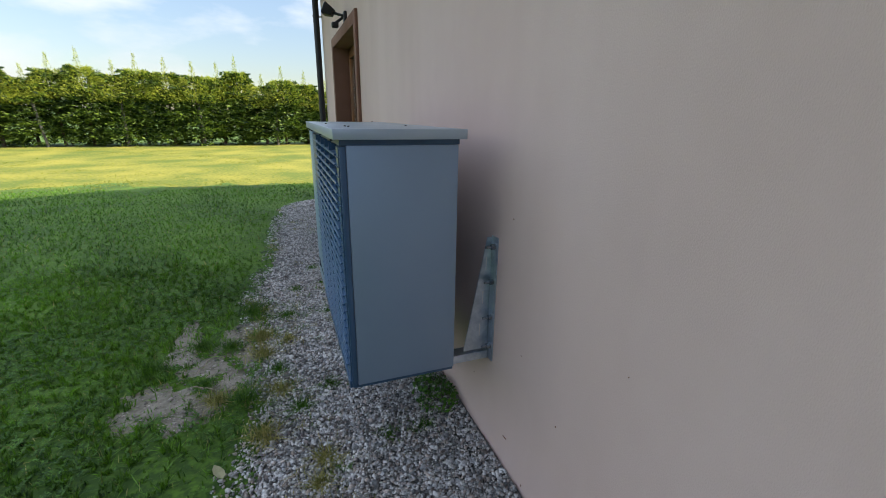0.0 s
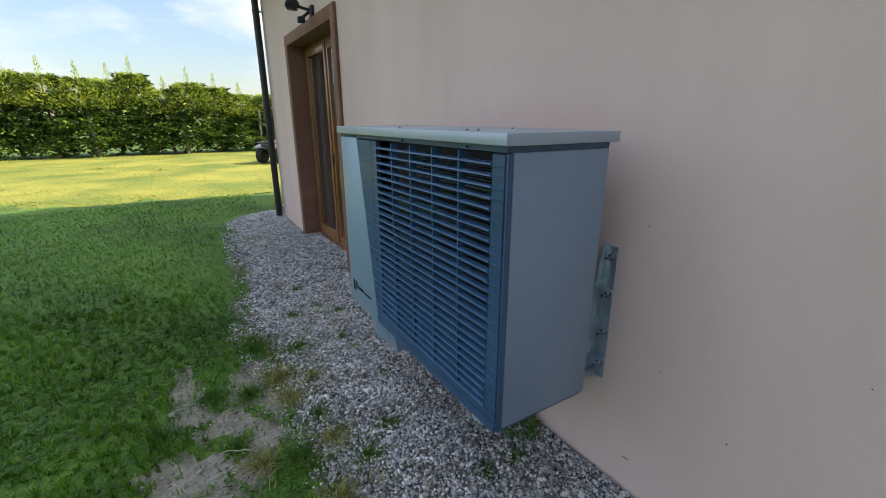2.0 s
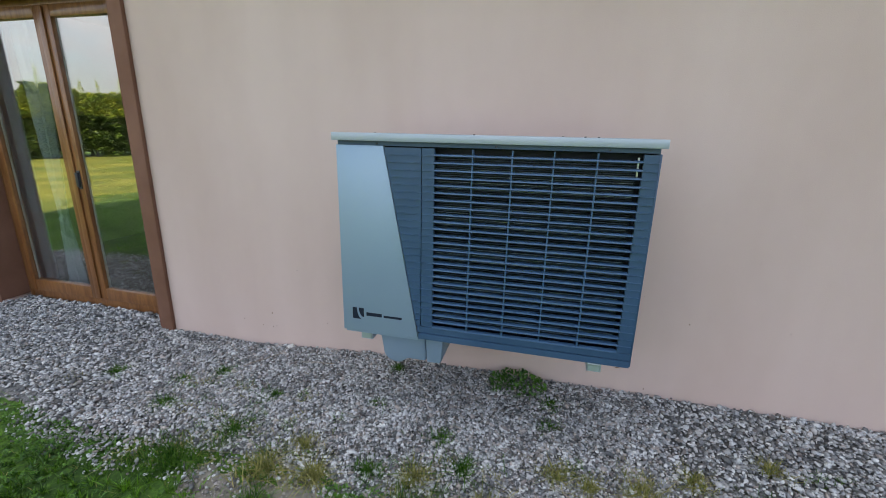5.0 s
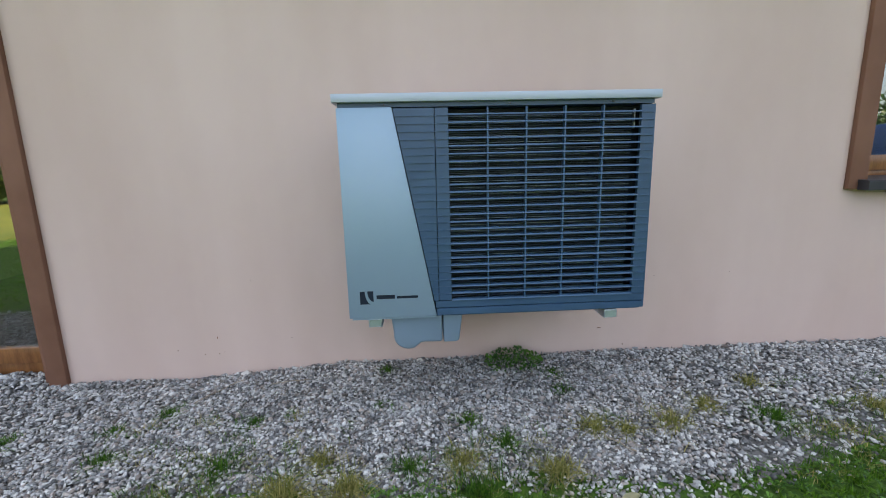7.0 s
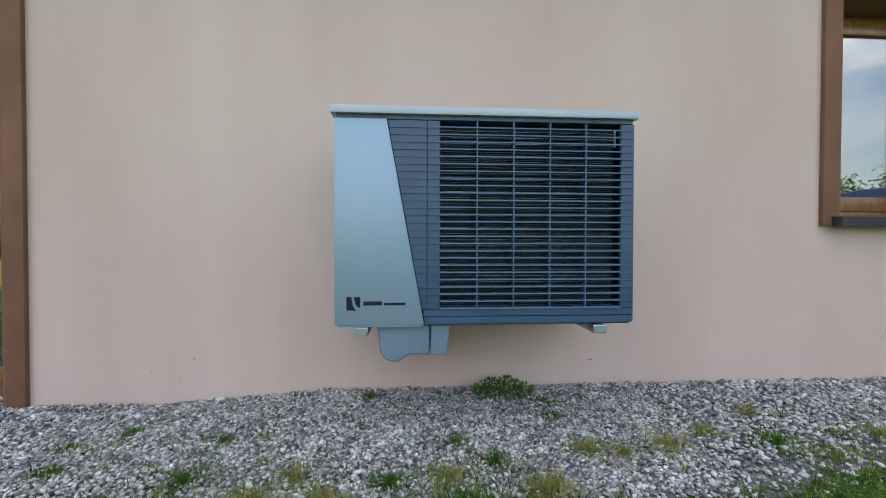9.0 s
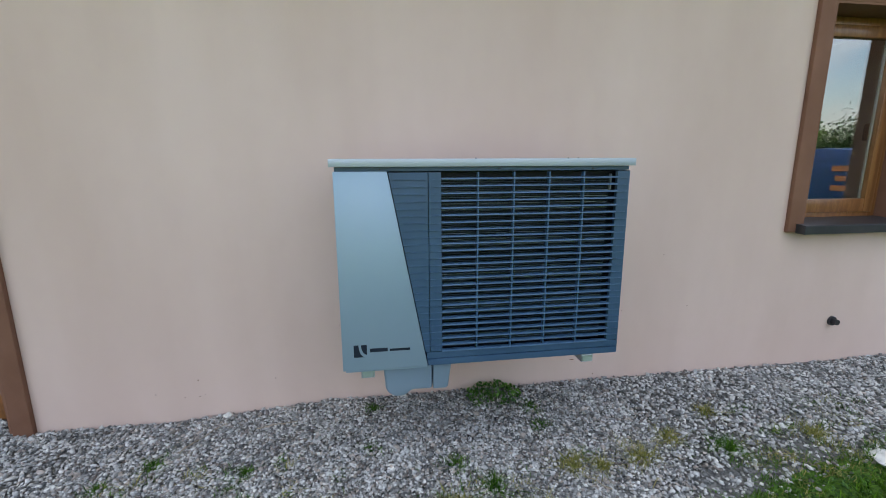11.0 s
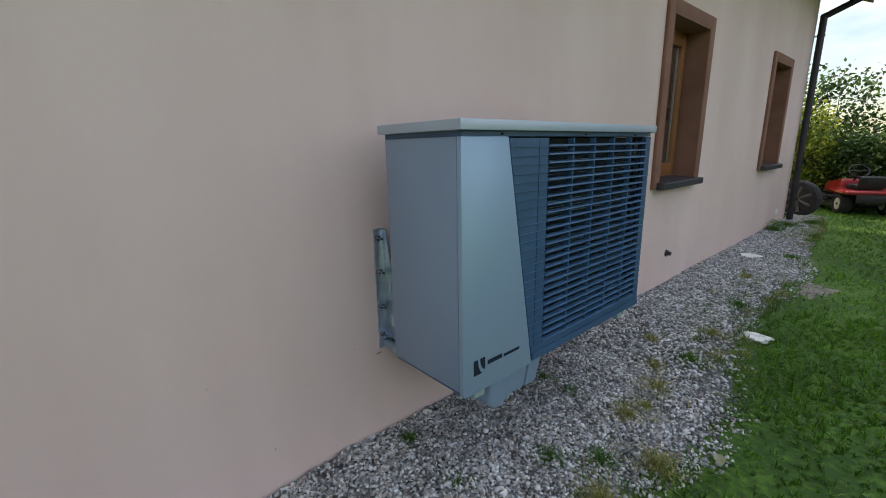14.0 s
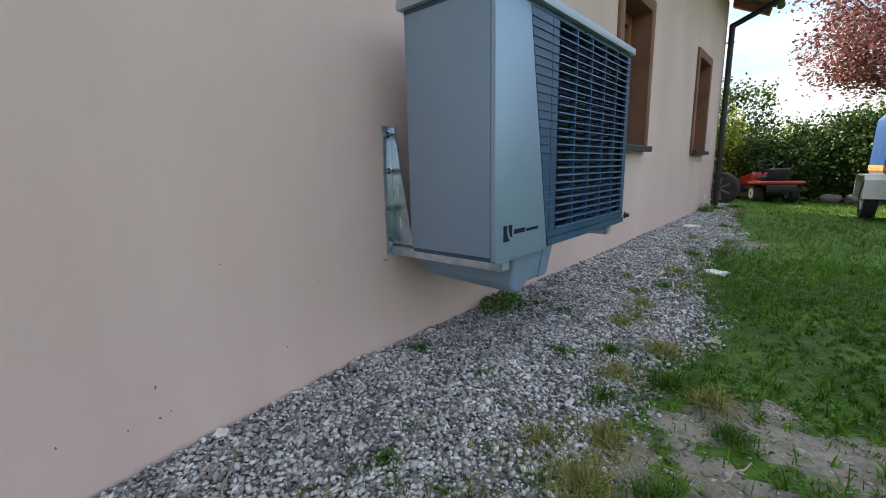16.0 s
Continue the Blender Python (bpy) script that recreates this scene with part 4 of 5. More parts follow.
def leafy_weed(cx, cy, radius, height, count, seed, label):
    """A low bushy weed: stems with small leaves."""
    r = np.random.default_rng(seed)
    d, a = radius * np.sqrt(r.uniform(size=count)), r.uniform(0, math.tau, count)
    c = np.stack([d * np.cos(a), d * np.sin(a) * 1.4, height * r.uniform(0.05, 1, count) * (1 - 0.6 * (d / radius) ** 2)], 1)
    v = leaf_shape(c, 0.022, r, 0.6)
    ob = new("weed", bulk("weed", v, [(0, 1, 2, 3)], M_WEED))
    ob.location = (cx, cy, lift(cx, cy))
    return tagged(ob, label, "weed")


def leaf_shape(centres, size, r, wide=0.55, up=0.0):
    """Rhombic leaves with any turn round the given places."""
    n = len(centres)
    u = r.normal(size=(n, 3))
    u[:, 2] += up
    u /= np.linalg.norm(u, axis=1, keepdims=True)
    w = np.cross(u, r.normal(size=(n, 3)))
    w /= np.linalg.norm(w, axis=1, keepdims=True) + 1e-9
    s = (size * r.uniform(0.6, 1.35, n))[:, None]
    return np.stack([centres - u * s * 0.5, centres + w * s * wide * 0.5, centres + u * s * 0.5, centres - w * s * wide * 0.5], 1)


leafy_weed(-0.12, -0.17, 0.12, 0.1, 480, 90, "bushy green weed against the wall under the heat pump")
leafy_weed(-0.1, -6.6, 0.2, 0.14, 500, 91, "low green weed against the wall by the far window")

# ---- planting ----
M_NEEDLE = material("spruce_needles", (0.011, 0.04, 0.006), (0.15, 0.245, 0.026), 0.7, 0.6, island=0.7, grain=3, fine=0.3, leaf=0.35, spread=(0.25, 0.85))
# Pale young shoots, with the hedge top's sunlight added to their colour.
M_LIT_SHOOT = material("sunlit_spruce_shoots", (0.2, 0.28, 0.025), (0.46, 0.52, 0.07), 1, 0.6, island=0.6, leaf=0.35, spread=(0.2, 0.8))
M_BARK = material("bark", (0.07, 0.05, 0.04), (0.16, 0.125, 0.1), 6, 0.95, bump=0.8, grain=40, stretch=(3, 3, 0.7))
M_POST = material("weathered_post", (0.09, 0.085, 0.08), (0.18, 0.17, 0.155), 5, 0.9, bump=0.4, grain=50, stretch=(4, 4, 0.6))
M_LEAF = material("hedge_leaf", (0.01, 0.036, 0.008), (0.085, 0.165, 0.028), 0.9, 0.45, island=0.6, leaf=0.3, spread=(0.15, 0.9))
M_LIME = material("lime_leaf", (0.12, 0.19, 0.015), (0.4, 0.46, 0.05), 0.9, 0.5, island=0.6, leaf=0.4, spread=(0.15, 0.9))
M_PURPLE = material("purple_leaf", (0.09, 0.028, 0.03), (0.36, 0.16, 0.15), 0.9, 0.45, island=0.7, leaf=0.35, spread=(0.15, 0.9))


def twig_shape(start, way, length, width, r):
    """Flat twigs: rhombs along a way."""
    n = len(start)
    side = np.cross(way, r.normal(size=(n, 3)))
    side /= np.linalg.norm(side, axis=1, keepdims=True) + 1e-9
    L, W = length[:, None], width[:, None]
    return np.stack([start, start + way * L * 0.45 + side * W, start + way * L, start + way * L * 0.45 - side * W], 1)


def spruce(seed, height, radius, twigs):
    r = np.random.default_rng(seed)
    t = thing("spruce", (0, 0, 0), "clipped dark green spruce in the garden hedge with bright shoots", "spruce", group="spruce hedge")
    part("trunk", rod((0, 0, 0), (0, 0, height * 0.97), 0.07, 0.012, 9), M_BARK, t)
    n_b = 150
    hb = height * r.uniform(0.03, 0.95, n_b) ** 0.9
    az = r.uniform(0, math.tau, n_b)
    reach = radius * np.clip(1.08 - 0.72 * (hb / height) ** 2.6, 0.12, 1) * r.uniform(0.75, 1.15, n_b)
    k = twigs // n_b
    f = r.uniform(0.25, 1.0, (n_b, k)) ** 0.7
    rise = r.uniform(-0.12, 0.35, n_b)
    d = f * reach[:, None]
    ang = az[:, None] + r.normal(0, 0.16, (n_b, k)) / np.maximum(f, 0.3)
    p = np.stack([d * np.cos(ang), d * np.sin(ang), hb[:, None] + d * rise[:, None] - 0.1 * d * d + r.normal(0, 0.045, (n_b, k))], -1).reshape(-1, 3)
    ang2 = (ang + r.normal(0, 0.7, (n_b, k))).ravel()
    way = np.stack([np.cos(ang2), np.sin(ang2), r.normal(0.12, 0.35, n_b * k)], 1)
    way /= np.linalg.norm(way, axis=1, keepdims=True)
    length, width = r.uniform(0.09, 0.25, n_b * k), r.uniform(0.018, 0.04, n_b * k)
    p[:, 2] = np.maximum(p[:, 2], 0.03)
    crown = new("crown", bulk("crown", twig_shape(p, way, length, width, r), [(0, 1, 2, 3)], M_NEEDLE))
    crown.parent = t
    # pale new shoots and a leader; the shoots crowd the top to paint sunlight there
    m = 3600
    a = r.uniform(0, math.tau, m)
    hz = height * r.uniform(0.55, 1.0, m) ** 0.8
    d = radius * np.clip(1.1 - 0.8 * (hz / height) ** 2.6, 0.1, 1) * r.uniform(0.65, 1.12, m)
    p = np.stack([d * np.cos(a), d * np.sin(a), hz], 1)
    way = np.stack([np.cos(a) * 0.8 + r.normal(0, 0.4, m), np.sin(a) * 0.8 + r.normal(0, 0.4, m), r.uniform(-0.1, 0.8, m)], 1)
    way /= np.linalg.norm(way, axis=1, keepdims=True)
    v = twig_shape(p, way, r.uniform(0.07, 0.19, m), r.uniform(0.009, 0.018, m), r)
    # leaders: whorls of short branches that narrow towards the tip
    up = r.uniform(0, 1, 260) ** 1.4
    a = r.uniform(0, math.tau, 260)
    ring = 0.3 * (1 - up) ** 1.5 * r.uniform(0.0, 1, 260)
    q = np.stack([ring * np.cos(a), ring * np.sin(a), height * (0.88 + 0.33 * up) + ring * 0.4], 1)
    way = np.stack([np.cos(a) * 0.7, np.sin(a) * 0.7, np.full(260, 0.55)], 1)
    v2 = twig_shape(q, way, r.uniform(0.05, 0.13, 260), np.full(260, 0.009), r)
    shoots = new("new_growth", bulk("new_growth", np.concatenate([v, v2]), [(0, 1, 2, 3)], M_LIT_SHOOT))
    shoots.parent = t
    tagged(shoots, "pale yellow-green new shoots, massed and brightened as if sunlit")
    lead = part("leader", rod((0, 0, height * 0.95), (0.03, 0.02, height * 1.25), 0.009, 0.003, 5), M_LIT_SHOOT, t)
    return t


kinds = [spruce(100, 2.75, 1.2, 7000), spruce(101, 2.95, 1.1, 7000), spruce(102, 2.6, 1.25, 7000)]
rr = random.Random(5)
spots = [(-34 + 1.02 * k + rr.uniform(-0.15, 0.15), 21.7 + rr.uniform(-0.25, 0.25)) for k in range(42)]
spots += [(-27 + rr.uniform(-0.4, 0.4), 20.5 - 2.2 * k) for k in range(14)]
for k, (x, y) in enumerate(spots):
    s = rr.uniform(0.93, 1.17)
    m = pose(x, y, 0, 0, 0, rr.uniform(0, 360)) @ Matrix.Diagonal((1, 1, s, 1))
    if k < 3:
        kinds[k].matrix_basis = m
    else:
        ob = copy_thing(kinds[k % 3], pose(x, y, 0, 0, 0, rr.uniform(0, 360)))
        ob.scale = (1, 1, s)


def fence_post(x, lean):
    t = thing("fence_post", (x, 20.9, 0), "grey weathered wooden post in front of the spruce hedge", "fence post", group="posts along the hedge")
    bm = rod((x, 20.9, -0.1), (x + lean, 20.9, 1.85), 0.055, 0.048, 10)
    part("post", bm, M_POST, t)
    part("wire_band", rod((x + lean * 0.7, 20.9, 1.3), (x + lean * 0.71, 20.9, 1.34), 0.058, sides=10), M_SILL, t)


for x, lean in ((-13.2, 0.1), (-9.95, -0.18), (-7.1, 0.05), (-4.05, -0.08), (-0.9, 0.04), (2.2, 0.06)):
    fence_post(x, lean)


def leaf_bush(name, label, category, base, blobs, leaves, size, mat, seed, stems=9, group=""):
    """A shrub: bent stems out of the ground and a crown of leaves round several uneven clumps."""
    r = np.random.default_rng(seed)
    t = thing(name, base, label, category, group)
    bx, by, bz = base
    wood = bmesh.new()
    pts = []
    weights = np.array([b[3] * b[4] * b[5] for b in blobs])
    counts = (leaves * weights / weights.sum()).astype(int)
    for (x, y, z, rx, ry, rz), n in zip(blobs, counts):
        # clumps on the clump's skin, leaves round them
        m = max(8, n // 45)
        u = r.normal(size=(m, 3))
        u /= np.linalg.norm(u, axis=1, keepdims=True)
        c = np.array([[x, y, z]]) + u * np.array([[rx, ry, rz]]) * r.uniform(0.55, 1.08, (m, 1))
        pick = r.integers(0, m, n)
        spread = 0.13 * (rx + ry + rz) / 3 + 0.05
        pts.append(c[pick] + r.normal(0, spread, (n, 3)))
        for k in range(max(2, stems // len(blobs))):
            e = c[r.integers(0, m)]
            mid = (e + np.array([x * 0.3, y * 0.3, 0])) * 0.5
            rod((bx + x * 0.25, by + y * 0.25, bz), (bx + mid[0], by + mid[1], bz + e[2] * 0.5), 0.025, 0.016, 6, wood)
            rod((bx + mid[0], by + mid[1], bz + e[2] * 0.5), (bx + e[0], by + e[1], bz + e[2]), 0.016, 0.005, 6, wood)
    p = np.concatenate(pts)
    p = p[p[:, 2] > 0.05]
    crown = new("crown", bulk("crown", leaf_shape(p, size, r, 0.6), [(0, 1, 2, 3)], mat))
    crown.parent = t
    part("stem", wood, M_BARK, t)
    return t


HEDGE = "dense dark green leafy shrub behind the mower"
for k, (x, y, h, w) in enumerate(((1.9, -11.4, 1.9, 0.9), (0.5, -11.6, 1.55, 0.85), (-0.6, -11.0, 1.5, 0.8), (-1.5, -10.7, 1.65, 0.8), (-2.4, -10.5, 1.85, 0.85), (-3.5, -10.6, 2.2, 0.95),
                                  (-4.8, -10.9, 2.5, 1.05), (-6.3, -11.4, 2.7, 1.15), (-8.2, -12.0, 2.2, 1.3), (-10.5, -12.8, 2.3, 1.4), (-13.0, -13.6, 2.4, 1.5))):
    leaf_bush("shrub", HEDGE, "shrub", (x, y, 0), [(0, 0, h * 0.45, w, 0.7, h * 0.5), (0.4 * w, 0.1, h * 0.62, w * 0.6, 0.5, h * 0.34), (-0.45 * w, -0.1, h * 0.3, w * 0.6, 0.6, h * 0.3)],
              15000, 0.074, M_LEAF, 200 + k, group="leafy hedge by the drive")
leaf_bush("shrub", "tall loose yellow-green shrub beyond the house corner", "shrub", (0.55, -10.6, 0), [(0, 0, 0.95, 0.7, 0.5, 0.75), (0.3, 0, 1.75, 0.6, 0.45, 0.5), (-0.35, 0, 1.5, 0.35, 0.4, 0.5)],
          5200, 0.08, M_LIME, 230)
leaf_bush("shrub", "tall yellow-green shrub past the house end", "shrub", (2.3, -10.2, 0), [(0, 0, 1.4, 1.0, 0.7, 1.2), (0.5, 0, 2.6, 0.8, 0.6, 0.8), (-0.6, 0.1, 2.2, 0.6, 0.5, 0.7)],
          6000, 0.09, M_LIME, 231)
leaf_bush("shrub", "loose green young tree over the hedge", "shrub", (0.1, -12.6, 0), [(0, 0, 2.1, 0.7, 0.6, 0.8), (0.5, 0, 2.7, 0.5, 0.5, 0.5), (-0.3, 0, 1.2, 0.8, 0.6, 0.8)], 3000, 0.1, M_LEAF, 232)
leaf_bush("shrub", "sunlit yellow-green shrub over the dark hedge", "shrub", (-3.6, -12.2, 0), [(0, 0, 1.9, 1.1, 0.5, 0.5), (0.9, 0, 1.7, 0.6, 0.5, 0.4), (-1.2, 0, 2.0, 0.8, 0.5, 0.5)], 4500, 0.09, M_LIME, 233)


for k, (x, y, h) in enumerate(((-21, -25, 4.6), (-25, -21, 3.9), (-28, -18, 4.8), (-18, -29, 4.2), (-30, -13.5, 4.0), (-14.5, -31, 4.6))):
    leaf_bush("garden_tree", "loose green tree far across the garden", "tree", (x, y, 0), [(0, 0, h * 0.45, 1.9, 1.9, h * 0.4), (0.7, 0.4, h * 0.75, 1.2, 1.2, h * 0.25), (-0.9, 0.5, h * 0.6, 1.2, 1.2, h * 0.3)],
              3600, 0.24, M_LEAF, 260 + k, group="trees across the garden")


def purple_tree(base, seed):
    r = np.random.default_rng(seed)
    rs = random.Random(seed)
    t = thing("tree", base, "purple-leaved plum tree with a loose rounded crown", "tree")
    bx, by, bz = base
    wood = bmesh.new()
    fork = Vector((bx + 0.05, by, 1.5))
    part("trunk", rod((bx, by, -0.05), fork, 0.13, 0.09, 12), M_BARK, t)
    tips = []
    for k in range(9):
        a = math.tau * k / 9 + rs.uniform(-0.2, 0.2)
        out, up = rs.uniform(1.0, 1.9), rs.uniform(1.0, 2.9)
        p1 = fork + Vector((math.cos(a) * out * 0.45, math.sin(a) * out * 0.45, up * 0.55))
        p2 = fork + Vector((math.cos(a) * out, math.sin(a) * out, up))
        rod(fork, p1, 0.05, 0.03, 7, wood)
        rod(p1, p2, 0.03, 0.012, 7, wood)
        tips.append(p2)
        for _ in range(9):
            b = a + rs.uniform(-1.1, 1.1)
            p3 = p1.lerp(p2, rs.uniform(0.1, 1)) + Vector((math.cos(b), math.sin(b), rs.uniform(-0.35, 0.8))) * rs.uniform(0.35, 1.0)
            rod(p1.lerp(p2, 0.5), p3, 0.012, 0.004, 5, wood)
            tips.append(p3)
    part("limb", wood, M_BARK, t)
    c = np.array([p[:] for p in tips]) - np.array([base])
    pick = r.integers(0, len(c), 24000)
    back = np.array([[0, 0, 1.9]])
    p = c[pick] + (back - c[pick]) * (r.uniform(0, 1, (24000, 1)) ** 2.0) * 0.6 + r.normal(0, 0.17, (24000, 3))
    crown = new("crown", bulk("crown", leaf_shape(p, 0.08, r, 0.55), [(0, 1, 2, 3)], M_PURPLE))
    crown.parent = t
    return t


# Unseen shrubs, added to keep the sun off the mower and its grass.
for k, (x, y, h) in enumerate(((3.9, -10.6, 4.4), (4.3, -9.2, 4.4), (3.2, -12.0, 3.8))):
    leaf_bush("shrub", "added unseen yellow-green shrub beside the house end, shading the mower", "shrub", (x, y, 0), [(0, 0, h * 0.35, 0.9, 0.95, h * 0.34), (0, 0, h * 0.72, 0.8, 0.9, h * 0.28)], 7000, 0.11, M_LIME, 240 + k)
purple_tree((-3.75, -13.2, 0), 300).scale = (1.35, 1.35, 1.2)

# ---- far house ----
M_FARWALL = material("far_plaster", (0.62, 0.55, 0.5), (0.72, 0.65, 0.6), 1, 0.9)
M_FARROOF = material("far_roof", (0.02, 0.025, 0.033), (0.04, 0.047, 0.058), 2, 0.85, bump=0.3, grain=8)
M_FASCIA = material("far_fascia", (0.42, 0.2, 0.12), (0.5, 0.26, 0.16), 2, 0.7)


def far_house():
    t = thing("neighbour_house", (14, 48, 0), "pale neighbouring house with a dark tiled roof beyond the hedge", "house")
    part("wall", boxed(9.6, 22, 45, 53, -0.2, 5.6), M_FARWALL, t, smooth=0)
    roof = prism([(44.2, 5.1), (49, 8.6), (53.8, 5.1), (53.8, 5.4), (49, 8.9), (44.2, 5.4)], "x", 8.6, 24)
    for v in roof.verts:                         # hipped end
        if v.co.x < 9 and v.co.z > 8:
            v.co.x += 5.0
    part("roof", roof, M_FARROOF, t, smooth=0)
    part("fascia", boxed(8.55, 24.05, 44.05, 44.19, 4.95, 5.3), M_FASCIA, t)
    w = part("skylight", prism([(45.9, 6.6), (47.0, 7.42), (46.95, 7.5), (45.85, 6.68)], "x", 12.6, 13.5), M_SILL, t)
    part("gutter_pipe", rod((9.5, 44.95, 0), (9.5, 44.95, 5.1), 0.06), M_SILL, t)


far_house()
bpy.data.objects["neighbour_house"].location.x += 1.2
bpy.data.objects["neighbour_house"].scale = (1, 1, 1.13)

# ---- vehicles and machines ----
M_TYRE = material("rubber", (0.012, 0.012, 0.013), (0.03, 0.03, 0.031), 12, 0.8, bump=0.4, grain=80)
M_RIM = material("alloy", (0.14, 0.14, 0.15), (0.22, 0.22, 0.23), 6, 0.35, metal=0.7)
M_HUB = material("white_hub", (0.6, 0.58, 0.54), (0.72, 0.7, 0.66), 6, 0.5)
M_RED = material("red_paint", (0.34, 0.018, 0.02), (0.42, 0.03, 0.03), 4, 0.3, coat=0.4)
M_SEAT = material("black_vinyl", (0.012, 0.012, 0.014), (0.022, 0.022, 0.024), 8, 0.5)
M_STEEL = material("dark_steel", (0.03, 0.03, 0.032), (0.07, 0.07, 0.072), 8, 0.5, metal=0.5)
M_FENDER = material("pale_blue_plastic", (0.13, 0.155, 0.18), (0.19, 0.215, 0.24), 4, 0.35)
M_TARP = material("blue_tarpaulin", (0.018, 0.065, 0.22), (0.03, 0.095, 0.28), 3, 0.4, bump=0.2, grain=15)
M_ORANGE = material("orange_print", (0.62, 0.2, 0.08), (0.7, 0.26, 0.1), 4, 0.5)
M_STONEGREY = material("field_stone", (0.06, 0.058, 0.05), (0.12, 0.115, 0.1), 6, 0.9, bump=0.5, grain=30)


def wheel(t, name, c, r, w, axis="y", hub=None, spokes=0, inner=0.55):
    """Tyre and rim on an axis through c."""
    q = w / 2
    prof = [(-q * 0.8, r * inner), (-q, r * 0.72), (-q * 0.92, r * 0.92), (-q * 0.55, r), (q * 0.55, r), (q * 0.92, r * 0.92), (q, r * 0.72), (q * 0.8, r * inner)]
    wh = part(name, lathe(prof, 28, axis, c), M_TYRE, t, "black rubber tyre")
    part("rim", lathe([(-q * 0.82, r * 0.2), (-q * 0.84, r * (inner + 0.01)), (q * 0.84, r * (inner + 0.01)), (q * 0.82, r * 0.2)], 24, axis, c), hub or M_RIM, wh)
    v = Vector({"x": (1, 0, 0), "y": (0, 1, 0), "z": (0, 0, 1)}[axis])
    part("hub", rod(Vector(c) - v * q * 0.95, Vector(c) + v * q * 0.95, r * 0.12, sides=12), M_STEEL, wh)
    for k in range(spokes):
        a = math.tau * k / spokes
        d = {"x": Vector((0, math.cos(a), math.sin(a))), "y": Vector((math.cos(a), 0, math.sin(a)))}[axis]
        part("spoke", rod(Vector(c) + v * q * 0.86 + d * r * 0.1, Vector(c) + v * q * 0.86 + d * r * inner, r * 0.05, r * 0.08, 6), M_RIM, wh)
    if axis == "y" and r > 0.2 and not spokes:
        lugs = bmesh.new()
        for k in range(18):
            a = math.tau * k / 18
            m = Matrix.Translation(c) @ Matrix.Rotation(a, 4, "Y") @ Matrix.Translation((r * 0.99, 0, 0)) @ Matrix.Rotation(0.4 if k % 2 else -0.4, 4, "X")
            bmesh.ops.create_cube(lugs, size=1, matrix=m @ Matrix.Diagonal((0.02, w * 0.8, 0.018, 1)))
        part("tread", lugs, M_TYRE, wh, smooth=0)
    return wh


def arch(x, z, r, thick, a0, a1, y0, y1, n=12):
    """A mudguard bow over a wheel."""
    o = [(x + r * math.cos(a0 + (a1 - a0) * k / n), z + r * math.sin(a0 + (a1 - a0) * k / n)) for k in range(n + 1)]
    o += [(x + (r - thick) * math.cos(a1 + (a0 - a1) * k / n), z + (r - thick) * math.sin(a1 + (a0 - a1) * k / n)) for k in range(n + 1)]
    return prism(o, "y", y0, y1)


